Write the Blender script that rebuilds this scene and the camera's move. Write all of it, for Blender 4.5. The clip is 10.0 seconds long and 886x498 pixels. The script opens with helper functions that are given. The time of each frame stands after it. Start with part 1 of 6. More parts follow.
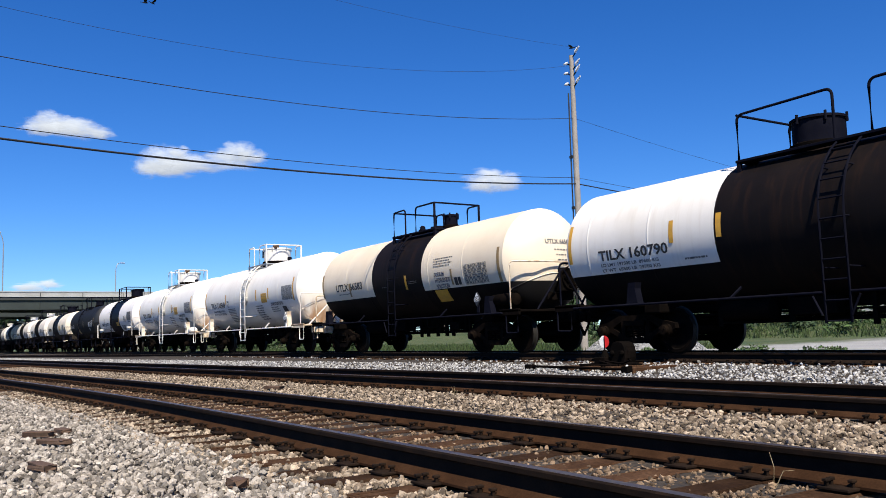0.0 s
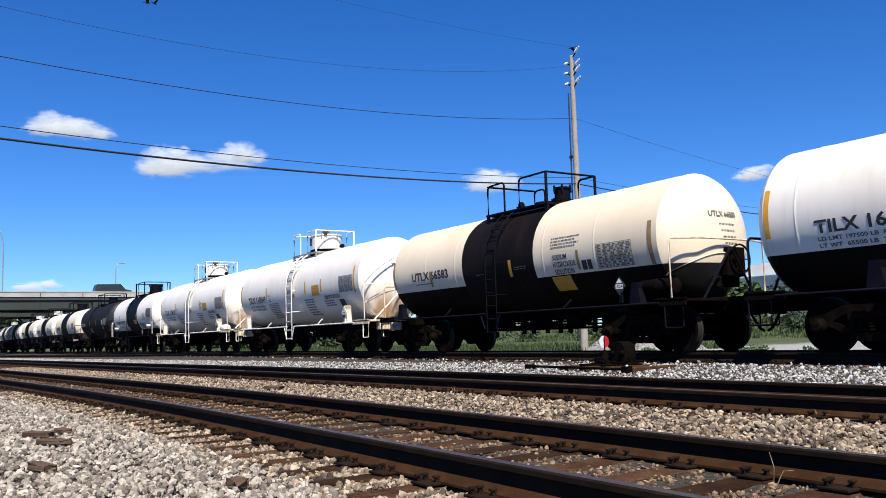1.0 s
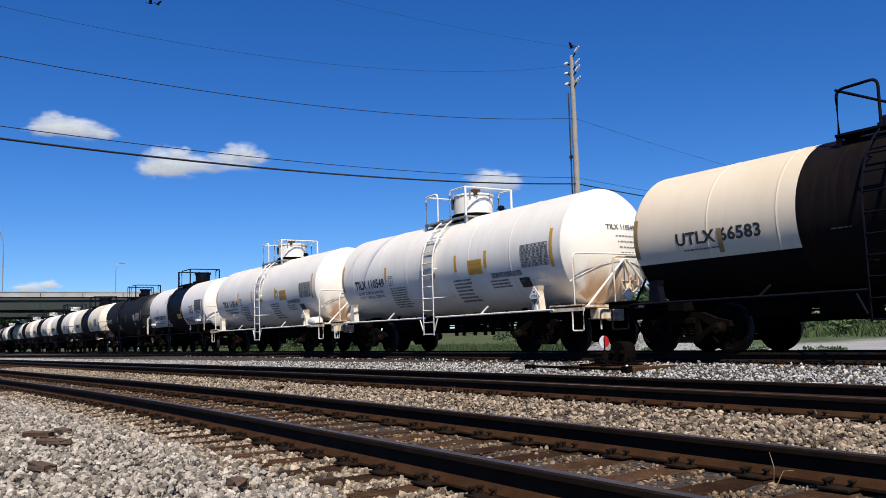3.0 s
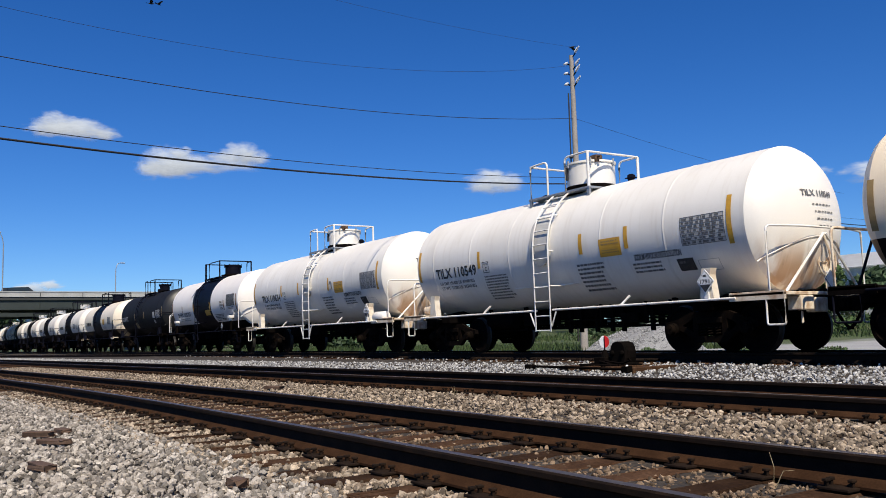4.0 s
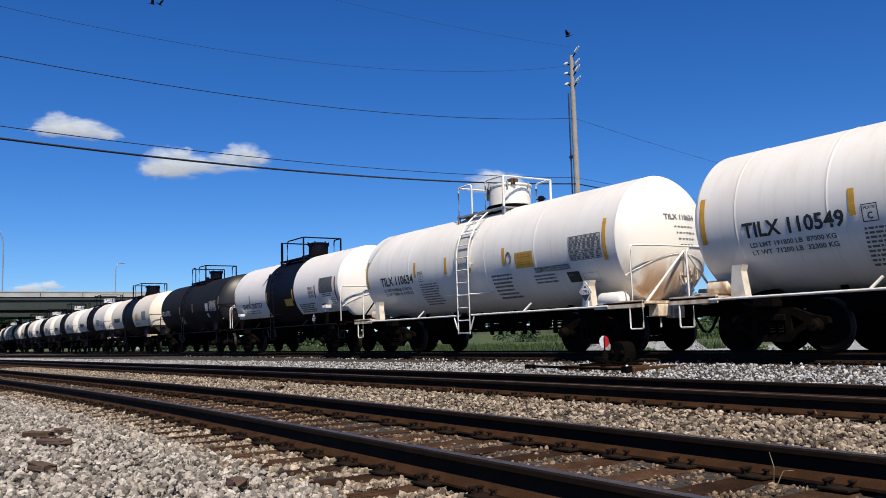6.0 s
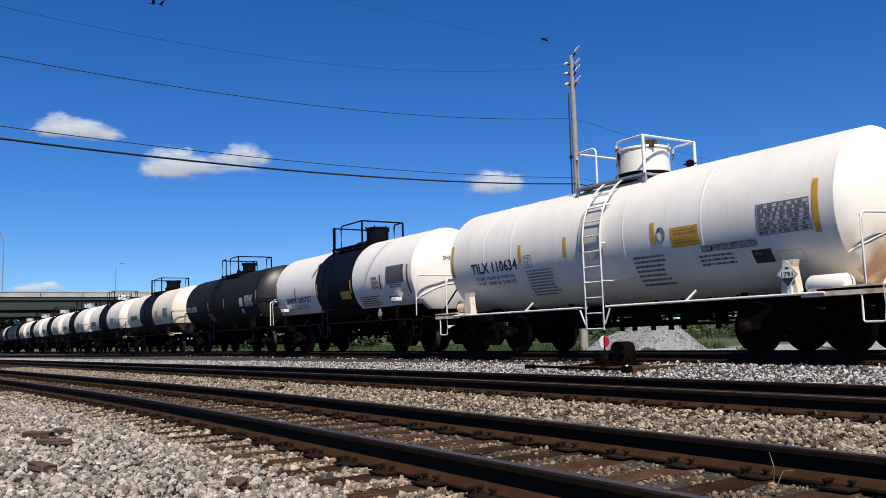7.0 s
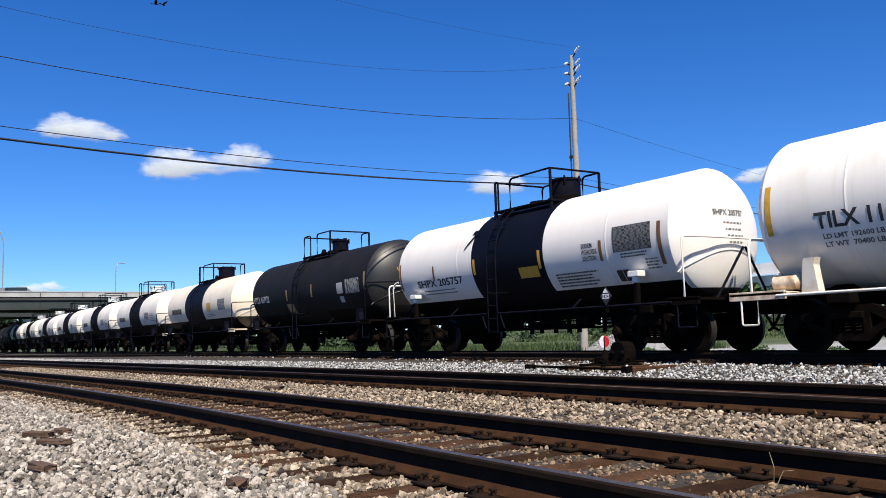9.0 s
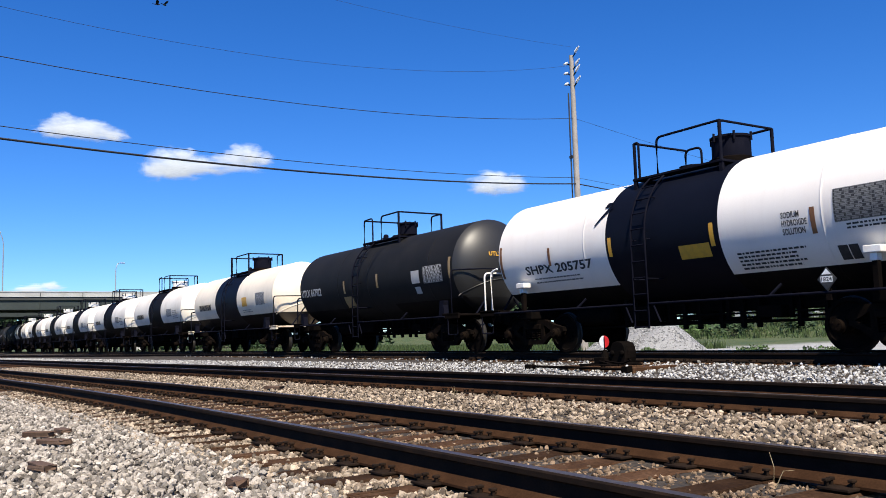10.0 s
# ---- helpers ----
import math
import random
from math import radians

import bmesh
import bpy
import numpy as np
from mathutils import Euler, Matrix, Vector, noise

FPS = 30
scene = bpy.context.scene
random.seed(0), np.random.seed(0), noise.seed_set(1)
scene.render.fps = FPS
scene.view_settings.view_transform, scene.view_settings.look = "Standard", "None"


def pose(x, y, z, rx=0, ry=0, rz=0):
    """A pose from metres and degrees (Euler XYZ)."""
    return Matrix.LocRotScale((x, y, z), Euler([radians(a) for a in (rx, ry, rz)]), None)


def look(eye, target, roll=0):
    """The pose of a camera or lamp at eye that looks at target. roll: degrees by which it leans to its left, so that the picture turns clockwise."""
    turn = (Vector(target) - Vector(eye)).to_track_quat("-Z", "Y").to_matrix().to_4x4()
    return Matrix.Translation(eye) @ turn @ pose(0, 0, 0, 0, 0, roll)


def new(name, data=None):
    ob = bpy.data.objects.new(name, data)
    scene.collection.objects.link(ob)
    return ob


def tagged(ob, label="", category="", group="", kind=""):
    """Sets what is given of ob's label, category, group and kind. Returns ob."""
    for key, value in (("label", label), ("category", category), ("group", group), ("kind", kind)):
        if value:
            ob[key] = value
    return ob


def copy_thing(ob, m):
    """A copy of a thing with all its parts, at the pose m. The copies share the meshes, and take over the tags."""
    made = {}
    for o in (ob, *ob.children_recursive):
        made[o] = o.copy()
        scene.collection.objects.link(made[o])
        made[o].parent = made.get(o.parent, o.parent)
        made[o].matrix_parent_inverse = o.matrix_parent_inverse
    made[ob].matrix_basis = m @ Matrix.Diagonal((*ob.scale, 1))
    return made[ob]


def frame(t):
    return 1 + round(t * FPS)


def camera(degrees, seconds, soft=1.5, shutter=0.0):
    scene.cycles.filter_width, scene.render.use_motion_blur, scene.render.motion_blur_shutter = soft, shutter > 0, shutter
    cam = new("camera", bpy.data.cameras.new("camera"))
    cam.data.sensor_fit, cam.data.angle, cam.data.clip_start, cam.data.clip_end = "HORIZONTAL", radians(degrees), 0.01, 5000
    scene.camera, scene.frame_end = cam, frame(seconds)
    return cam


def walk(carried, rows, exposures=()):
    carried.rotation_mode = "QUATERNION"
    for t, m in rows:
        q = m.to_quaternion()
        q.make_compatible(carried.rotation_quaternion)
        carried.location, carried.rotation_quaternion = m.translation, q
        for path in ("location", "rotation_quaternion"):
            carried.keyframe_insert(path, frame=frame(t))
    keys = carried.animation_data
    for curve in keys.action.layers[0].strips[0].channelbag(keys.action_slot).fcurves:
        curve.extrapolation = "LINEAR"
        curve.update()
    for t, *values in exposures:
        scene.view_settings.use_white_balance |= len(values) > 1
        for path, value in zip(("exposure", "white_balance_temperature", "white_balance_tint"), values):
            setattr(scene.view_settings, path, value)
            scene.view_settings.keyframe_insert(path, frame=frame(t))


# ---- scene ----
# x runs along the tracks, the train rolls towards +x; z = 0 is the top of the near rails
EYE = Vector((0.0, 0.0, 0.67))
cam = camera(55.19, 10.0, soft=0.9)
YAW, PITCH = -0.9987, 0.1020
AIM = EYE + Vector((math.sin(YAW) * math.cos(PITCH), math.cos(YAW) * math.cos(PITCH), math.sin(PITCH)))
walk(cam, [(0.0, look(EYE, AIM, -1.685)), (10.0, look(EYE, AIM, -1.685))],
     [(0.0, 0.38, 6700, 10), (1.0, 0.43, 6700, 10), (2.5, 0.18, 6700, 10), (4.5, 0.04, 6700, 10), (7.5, 0.08, 6700, 10), (9.0, 0.42, 6700, 10), (10.0, 0.57, 6700, 10)])

# ---- light ----
SUN = Vector((0.57, -0.23, 0.79)).normalized()
world = bpy.data.worlds.new("world")
scene.world = world
world.use_nodes = True
wn = world.node_tree
sky = wn.nodes.new("ShaderNodeTexSky")
sky.sky_type = "NISHITA"
sky.sun_disc = False
sky.sun_elevation = math.asin(SUN.z)
sky.sun_rotation = math.atan2(SUN.x, SUN.y)
sky.air_density, sky.dust_density, sky.ozone_density = 0.85, 0.0, 3.6
back = wn.nodes["Background"]
back.inputs["Strength"].default_value = 0.081
deep = wn.nodes.new("ShaderNodeHueSaturation")
deep.inputs["Saturation"].default_value = 1.3
tint = wn.nodes.new("ShaderNodeMix")
tint.data_type, tint.blend_type = "RGBA", "MULTIPLY"
tint.inputs["Factor"].default_value = 1.0
tint.inputs[7].default_value = (0.69, 0.955, 1.37, 1)
wn.links.new(sky.outputs[0], deep.inputs["Color"])
wn.links.new(deep.outputs[0], tint.inputs[6])
wn.links.new(tint.outputs[2], back.inputs[0])
lamp = bpy.data.lights.new("sun", "SUN")
lamp.energy, lamp.angle, lamp.color = 5.6, radians(0.53), (1.0, 0.925, 0.79)
sun = new("sun", lamp)
sun.matrix_world = look(SUN * 50, (0, 0, 0))


# ---- materials ----
def mat(name, base, rough=0.6, metal=0.0, second=None, scale=3.0, amount=0.5, fine=60.0, fine_amount=0.15, bump=0.0,
        bump_scale=80.0, streak=None, streak_amount=0.5, random_value=0.0, coords="Object", spec=0.5):
    """A surface with large patches (second), fine grain, streaks that run down (streak) and a bump."""
    m = bpy.data.materials.new(name)
    m.use_nodes = True
    nt = m.node_tree
    n, l = nt.nodes, nt.links
    b = n["Principled BSDF"]
    b.inputs["Roughness"].default_value, b.inputs["Metallic"].default_value = rough, metal
    b.inputs["Specular IOR Level"].default_value = spec
    tc = n.new("ShaderNodeTexCoord")
    out = tc.outputs[coords]
    rgb = n.new("ShaderNodeRGB")
    rgb.outputs[0].default_value = (*base, 1)
    colour = rgb.outputs[0]

    def noise_of(sc, detail, source):
        t = n.new("ShaderNodeTexNoise")
        t.inputs["Scale"].default_value, t.inputs["Detail"].default_value = sc, detail
        l.new(source, t.inputs["Vector"])
        return t.outputs["Fac"]

    def ramp(source, a, c):
        r = n.new("ShaderNodeMapRange")
        r.inputs["From Min"].default_value, r.inputs["From Max"].default_value = a, c
        l.new(source, r.inputs["Value"])
        return r.outputs[0]

    def mix(fac, a, c, blend="MIX"):
        x = n.new("ShaderNodeMix")
        x.data_type, x.blend_type = "RGBA", blend
        if isinstance(fac, float):
            x.inputs["Factor"].default_value = fac
        else:
            l.new(fac, x.inputs["Factor"])
        for sock, v in ((x.inputs[6], a), (x.inputs[7], c)):
            if isinstance(v, tuple):
                sock.default_value = (*v, 1)
            else:
                l.new(v, sock)
        return x.outputs[2]

    def times(source, k):
        x = n.new("ShaderNodeMath")
        x.operation = "MULTIPLY"
        l.new(source, x.inputs[0])
        x.inputs[1].default_value = k
        return x.outputs[0]

    if second:
        colour = mix(times(ramp(noise_of(scale, 5, out), 0.42, 0.66), amount), colour, second)
    if streak:
        mp = n.new("ShaderNodeMapping")
        mp.inputs["Scale"].default_value = (5.0, 1.2, 0.35)
        l.new(out, mp.inputs["Vector"])
        colour = mix(times(ramp(noise_of(1.7, 6, mp.outputs[0]), 0.52, 0.78), streak_amount), colour, streak)
    if fine_amount:
        f = ramp(noise_of(fine, 3, out), 0.3, 0.7)
        g = n.new("ShaderNodeMapRange")
        g.inputs["To Min"].default_value, g.inputs["To Max"].default_value = 1 - fine_amount, 1 + fine_amount
        l.new(f, g.inputs["Value"])
        colour = mix(1.0, colour, g.outputs[0], "MULTIPLY")
    if random_value:
        oi = n.new("ShaderNodeObjectInfo" if random_value > 0 else "ShaderNodeNewGeometry")
        g = n.new("ShaderNodeMapRange")
        k = abs(random_value)
        g.inputs["To Min"].default_value, g.inputs["To Max"].default_value = 1 - k, 1 + k
        l.new(oi.outputs["Random" if random_value > 0 else "Random Per Island"], g.inputs["Value"])
        colour = mix(1.0, colour, g.outputs[0], "MULTIPLY")
    l.new(colour, b.inputs["Base Color"])
    if bump:
        bp = n.new("ShaderNodeBump")
        bp.inputs["Strength"].default_value, bp.inputs["Distance"].default_value = bump, 0.02
        l.new(noise_of(bump_scale, 4, out), bp.inputs["Height"])
        l.new(bp.outputs[0], b.inputs["Normal"])
    return m


WHITE = mat("white_tank_paint", (0.80, 0.765, 0.705), 0.42, second=(0.69, 0.645, 0.57), scale=0.9, amount=0.45, streak=(0.50, 0.42, 0.32), streak_amount=0.24, fine_amount=0.03, bump=0.05, bump_scale=6)
CREAM = mat("cream_tank_paint", (0.78, 0.67, 0.51), 0.45, second=(0.70, 0.57, 0.41), scale=0.8, amount=0.5, streak=(0.60, 0.48, 0.33), streak_amount=0.18, fine_amount=0.03, bump=0.05, bump_scale=6)
PALE = mat("off_white_tank_paint", (0.78, 0.69, 0.55), 0.45, second=(0.64, 0.55, 0.42), scale=0.8, amount=0.5, streak=(0.5, 0.42, 0.32), streak_amount=0.3, fine_amount=0.03)
DULL = mat("dull_white_tank_paint", (0.74, 0.69, 0.61), 0.5, second=(0.58, 0.52, 0.44), scale=0.8, amount=0.55, streak=(0.42, 0.35, 0.27), streak_amount=0.35, fine_amount=0.03)
BLACK = mat("black_tank_paint", (0.006, 0.0055, 0.006), 0.6, second=(0.013, 0.010, 0.009), scale=1.5, amount=0.6, streak=(0.03, 0.018, 0.012), streak_amount=0.25, fine_amount=0.1, spec=0.05)
NAVY = mat("blue_black_tank_paint", (0.003, 0.004, 0.009), 0.55, second=(0.005, 0.006, 0.012), scale=1.5, amount=0.5, fine_amount=0.1, bump=0.05, bump_scale=8, spec=0.10)
BROWNBLACK = mat("brown_black_tank_paint", (0.0065, 0.0052, 0.0055), 0.6, second=(0.013, 0.009, 0.0075), scale=1.2, amount=0.6, streak=(0.08, 0.035, 0.016), streak_amount=0.16, fine_amount=0.1, spec=0.08)
GREYBLACK = mat("faded_black_tank_paint", (0.010, 0.010, 0.0105), 0.65, second=(0.017, 0.016, 0.0155), scale=1.2, amount=0.6, fine_amount=0.1, spec=0.12)


def stained_paint(name, base, rust, top, bottom, dark=(0.10, 0.045, 0.02)):
    """White paint on a tank end, with rust that has run down from the fittings."""
    m = mat(name, base, 0.5, second=(0.66, 0.64, 0.60), scale=0.9, amount=0.4, fine_amount=0.03)
    n, l = m.node_tree.nodes, m.node_tree.links
    b = n["Principled BSDF"]
    old = b.inputs["Base Color"].links[0].from_socket
    tc = n.new("ShaderNodeTexCoord")
    sep = n.new("ShaderNodeSeparateXYZ")
    l.new(tc.outputs["Object"], sep.inputs[0])
    mp = n.new("ShaderNodeMapping")
    mp.inputs["Scale"].default_value = (1.0, 3.0, 0.55)
    l.new(tc.outputs["Object"], mp.inputs["Vector"])
    for colour, lo, hi, amount, scale in ((rust, 0.40, 0.62, 0.85, 1.1), (dark, 0.55, 0.72, 0.8, 1.7)):
        t = n.new("ShaderNodeTexNoise")
        t.inputs["Scale"].default_value, t.inputs["Detail"].default_value = scale, 6
        l.new(mp.outputs[0], t.inputs["Vector"])
        a = n.new("ShaderNodeMapRange")
        a.interpolation_type = "SMOOTHSTEP"
        a.inputs["From Min"].default_value, a.inputs["From Max"].default_value = lo, hi
        a.inputs["To Max"].default_value = amount
        l.new(t.outputs["Fac"], a.inputs["Value"])
        h = n.new("ShaderNodeMapRange")
        h.interpolation_type = "SMOOTHSTEP"
        h.inputs["From Min"].default_value, h.inputs["From Max"].default_value = top, bottom
        l.new(sep.outputs["Z"], h.inputs["Value"])
        k = n.new("ShaderNodeMath")
        k.operation = "MULTIPLY"
        l.new(a.outputs[0], k.inputs[0])
        l.new(h.outputs[0], k.inputs[1])
        x = n.new("ShaderNodeMix")
        x.data_type = "RGBA"
        l.new(k.outputs[0], x.inputs["Factor"])
        l.new(old, x.inputs[6])
        x.inputs[7].default_value = (*colour, 1)
        old = x.outputs[2]
    l.new(old, b.inputs["Base Color"])
    return m


WARM = mat("warm_white_tank_paint", (0.80, 0.755, 0.70), 0.42, second=(0.70, 0.64, 0.59), scale=0.9, amount=0.4, streak=(0.6, 0.53, 0.47), streak_amount=0.14, fine_amount=0.03)


def two_tone(name, upper, second, lower, split):
    """Tank-end paint that changes to black below a height."""
    m = mat(name, upper, 0.45, second=second, scale=0.8, amount=0.45, fine_amount=0.03)
    n, l = m.node_tree.nodes, m.node_tree.links
    b = n["Principled BSDF"]
    old = b.inputs["Base Color"].links[0].from_socket
    tc = n.new("ShaderNodeTexCoord")
    sep = n.new("ShaderNodeSeparateXYZ")
    l.new(tc.outputs["Object"], sep.inputs[0])
    h = n.new("ShaderNodeMapRange")
    h.inputs["From Min"].default_value, h.inputs["From Max"].default_value = split + 0.006, split - 0.006
    l.new(sep.outputs["Z"], h.inputs["Value"])
    x = n.new("ShaderNodeMix")
    x.data_type = "RGBA"
    l.new(h.outputs[0], x.inputs["Factor"])
    l.new(old, x.inputs[6])
    x.inputs[7].default_value = (*lower, 1)
    l.new(x.outputs[2], b.inputs["Base Color"])
    return m


STAINHEAD = stained_paint("rust_run_white_paint", (0.80, 0.765, 0.705), (0.44, 0.25, 0.12), 2.25, 1.45)
# both steels are darkened: the deep shade under the cars is in their colour
UNDER = mat("grimy_steel_darkened_for_shade", (0.005, 0.0043, 0.004), 0.95, second=(0.010, 0.007, 0.006), scale=4, amount=0.6, fine_amount=0.2, spec=0.0)
TRUCKM = mat("dusty_cast_steel_darkened_for_shade", (0.0045, 0.0034, 0.003), 0.9, second=(0.014, 0.009, 0.006), scale=5, amount=0.6, fine_amount=0.2, spec=0.02)
TREAD = mat("worn_wheel_tread", (0.02, 0.018, 0.016), 0.6, 0.3, fine_amount=0.1)
WHITEBAR = mat("white_painted_pipe", (0.78, 0.77, 0.74), 0.45, second=(0.6, 0.5, 0.38), scale=3, amount=0.5, fine_amount=0.05)
RUSTYBAR = mat("rust_stained_white_steel", (0.72, 0.62, 0.48), 0.6, second=(0.34, 0.17, 0.07), scale=5, amount=0.8, fine_amount=0.1)
BRACKETM = mat("grimy_cream_bracket_paint", (0.72, 0.66, 0.56), 0.55, second=(0.42, 0.30, 0.19), scale=3, amount=0.6, fine_amount=0.08)
BLACKBAR = mat("black_painted_pipe", (0.005, 0.0055, 0.011), 0.8, spec=0.03, second=(0.012, 0.012, 0.018), scale=3, amount=0.5, fine_amount=0.1)
# white plate greyed: the shade behind the ladder is put into its colour
PLATEM = mat("plate_paint_greyed_for_shade", (0.50, 0.49, 0.46), 0.5, second=(0.40, 0.37, 0.33), scale=4, amount=0.5, fine_amount=0.05)
INK = mat("black_stencil_paint", (0.02, 0.02, 0.022), 0.6, second=(0.06, 0.06, 0.06), scale=20, amount=0.4, fine_amount=0.1)
GREYINK = mat("faded_stencil_paint", (0.10, 0.10, 0.10), 0.6, second=(0.20, 0.19, 0.18), scale=12, amount=0.5, fine_amount=0.1)
DIMPRINT = mat("dim_grey_print", (0.17, 0.17, 0.165), 0.6, second=(0.1, 0.1, 0.1), scale=14, amount=0.6, fine_amount=0.1)
PANELGREY = mat("grey_data_panel", (0.42, 0.41, 0.39), 0.6, second=(0.5, 0.48, 0.45), scale=10, amount=0.5, fine_amount=0.05)
YELLOW = mat("yellow_reflective_tape", (0.62, 0.33, 0.03), 0.4, second=(0.4, 0.22, 0.04), scale=8, amount=0.5, fine_amount=0.05)
BROWNTAPE = mat("faded_brown_tape", (0.20, 0.085, 0.030), 0.6, second=(0.12, 0.055, 0.025), scale=8, amount=0.5, fine_amount=0.05)
TAN = mat("dirty_reflective_tape", (0.30, 0.20, 0.08), 0.5, second=(0.2, 0.13, 0.06), scale=8, amount=0.5, fine_amount=0.05)
SIGNWHITE = mat("white_sign_paint", (0.8, 0.8, 0.8), 0.5, second=(0.6, 0.58, 0.55), scale=12, amount=0.4, fine_amount=0.03)
SIGNRED = mat("red_sign_paint", (0.55, 0.012, 0.012), 0.45, second=(0.4, 0.02, 0.015), scale=12, amount=0.4, fine_amount=0.05)
# rust in two tones: shade painted on web and head sides, sunlight on the foot
RAILM = mat("rusty_rail_steel_shaded", (0.012, 0.008, 0.006), 0.85, spec=0.08, second=(0.024, 0.014, 0.009), scale=6, amount=0.7, fine=90, fine_amount=0.25, coords="Object")
FOOTM = mat("rust_brown_rail_foot_lit", (0.032, 0.0155, 0.008), 0.95, spec=0.05, second=(0.055, 0.027, 0.014), scale=6, amount=0.7, fine=90, fine_amount=0.25)
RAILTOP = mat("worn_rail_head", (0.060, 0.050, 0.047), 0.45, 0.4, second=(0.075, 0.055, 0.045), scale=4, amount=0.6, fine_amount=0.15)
TIE = mat("weathered_creosote_timber", (0.042, 0.022, 0.0125), 0.95, spec=0.05, second=(0.085, 0.047, 0.027), scale=4, amount=0.7, fine=40, fine_amount=0.35, bump=0.5, bump_scale=30, random_value=0.45)
STONE = mat("limestone_ballast", (0.320, 0.288, 0.250), 0.9, second=(0.09, 0.068, 0.050), scale=9, amount=0.55, fine=70, fine_amount=0.25, random_value=-0.65, spec=0.15)
STONET = mat("tan_weathered_ballast", (0.30, 0.242, 0.182), 0.9, second=(0.055, 0.036, 0.024), scale=8, amount=0.85, fine=70, fine_amount=0.25, random_value=-0.7, spec=0.1)
STONEB = mat("rust_dusted_ballast", (0.20, 0.142, 0.095), 0.9, second=(0.04, 0.024, 0.015), scale=7, amount=0.8, fine=70, fine_amount=0.2, random_value=-0.7, spec=0.1)
STONEW = mat("clean_white_ballast", (0.37, 0.365, 0.36), 0.9, second=(0.17, 0.16, 0.145), scale=8, amount=0.6, fine=70, fine_amount=0.2, random_value=-0.6, spec=0.15)
CONCRETE = mat("pale_concrete", (0.40, 0.40, 0.39), 0.85, second=(0.28, 0.28, 0.27), scale=0.6, amount=0.6, fine=8, fine_amount=0.08)
GIRDER = mat("grey_green_girder_paint", (0.024, 0.034, 0.031), 0.7, second=(0.016, 0.022, 0.020), scale=0.5, amount=0.5, fine=6, fine_amount=0.08)
# darkened so that the deck edge carries the shadow band below the parapet
DARKCON = mat("weathered_concrete_darkened_for_shade", (0.045, 0.045, 0.045), 0.85, second=(0.03, 0.03, 0.03), scale=0.5, amount=0.6, fine=8, fine_amount=0.1)
POLEM = mat("grey_weathered_pole_wood", (0.30, 0.275, 0.25), 0.85, second=(0.21, 0.19, 0.17), scale=2, amount=0.6, fine=30, fine_amount=0.15)
WIREM = mat("black_cable_jacket", (0.012, 0.012, 0.014), 0.6, fine_amount=0.1)
CERAMIC = mat("pale_insulator_glaze", (0.55, 0.57, 0.6), 0.25, fine_amount=0.03)
STEELGREY = mat("galvanised_steel", (0.38, 0.39, 0.40), 0.5, 0.6, second=(0.3, 0.3, 0.31), scale=4, amount=0.5, fine_amount=0.08)
LEAF = mat("broadleaf_foliage", (0.035, 0.075, 0.018), 0.7, second=(0.065, 0.11, 0.028), scale=0.5, amount=0.7, fine=5, fine_amount=0.2, random_value=-0.45)
LEAFD = mat("dark_tree_foliage", (0.022, 0.05, 0.016), 0.75, second=(0.05, 0.085, 0.03), scale=0.3, amount=0.6, fine=3, fine_amount=0.2, random_value=-0.45)
GRASSM = mat("summer_grass", (0.025, 0.052, 0.011), 0.85, second=(0.055, 0.078, 0.022), scale=0.8, amount=0.6, fine=8, fine_amount=0.25, random_value=-0.4)
BARK = mat("tree_bark", (0.07, 0.055, 0.04), 0.9, second=(0.11, 0.09, 0.07), scale=5, amount=0.6, fine=25, fine_amount=0.2)
METALROOF = mat("white_metal_roofing", (0.72, 0.73, 0.74), 0.4, second=(0.6, 0.6, 0.6), scale=0.6, amount=0.4, fine_amount=0.04)
WALLM = mat("pale_metal_siding", (0.55, 0.55, 0.53), 0.5, second=(0.45, 0.45, 0.43), scale=0.6, amount=0.4, fine_amount=0.05)
GLASSD = mat("dark_window_glass", (0.02, 0.025, 0.03), 0.08, fine_amount=0.0)
WOODCHIP = mat("old_brown_wood", (0.075, 0.042, 0.026), 0.9, second=(0.13, 0.08, 0.05), scale=9, amount=0.6, fine=60, fine_amount=0.25)
FEATHER = mat("dark_bird_feathers", (0.012, 0.012, 0.013), 0.8, fine_amount=0.1)


# ---- building helpers ----
def mesh_of(name, bm, *mats, smooth=None):
    bmesh.ops.recalc_face_normals(bm, faces=bm.faces)
    me = bpy.data.meshes.new(name)
    bm.to_mesh(me)
    bm.free()
    for m in mats:
        me.materials.append(m)
    if smooth is not None:
        me.shade_smooth()
        me.set_sharp_from_angle(angle=radians(smooth))
    return me


def put(name, me, parent=None, m=None, label=""):
    ob = new(name, me)
    if parent is not None:
        ob.parent = parent
    if m is not None:
        ob.matrix_basis = m
    if label:
        ob["label"] = label
    return ob


def part(name, bm, material, parent, label="", m=None, smooth=None):
    mats = material if isinstance(material, (tuple, list)) else (material,)
    return put(name, mesh_of(name, bm, *mats, smooth=smooth), parent, m, label)


def thing(name, label, category, x=0, y=0, z=0, rz=0, group="", kind=""):
    ob = new(name)
    ob.empty_display_size = 0.2
    ob.matrix_basis = pose(x, y, z, 0, 0, rz)
    return tagged(ob, label, category, group, kind)


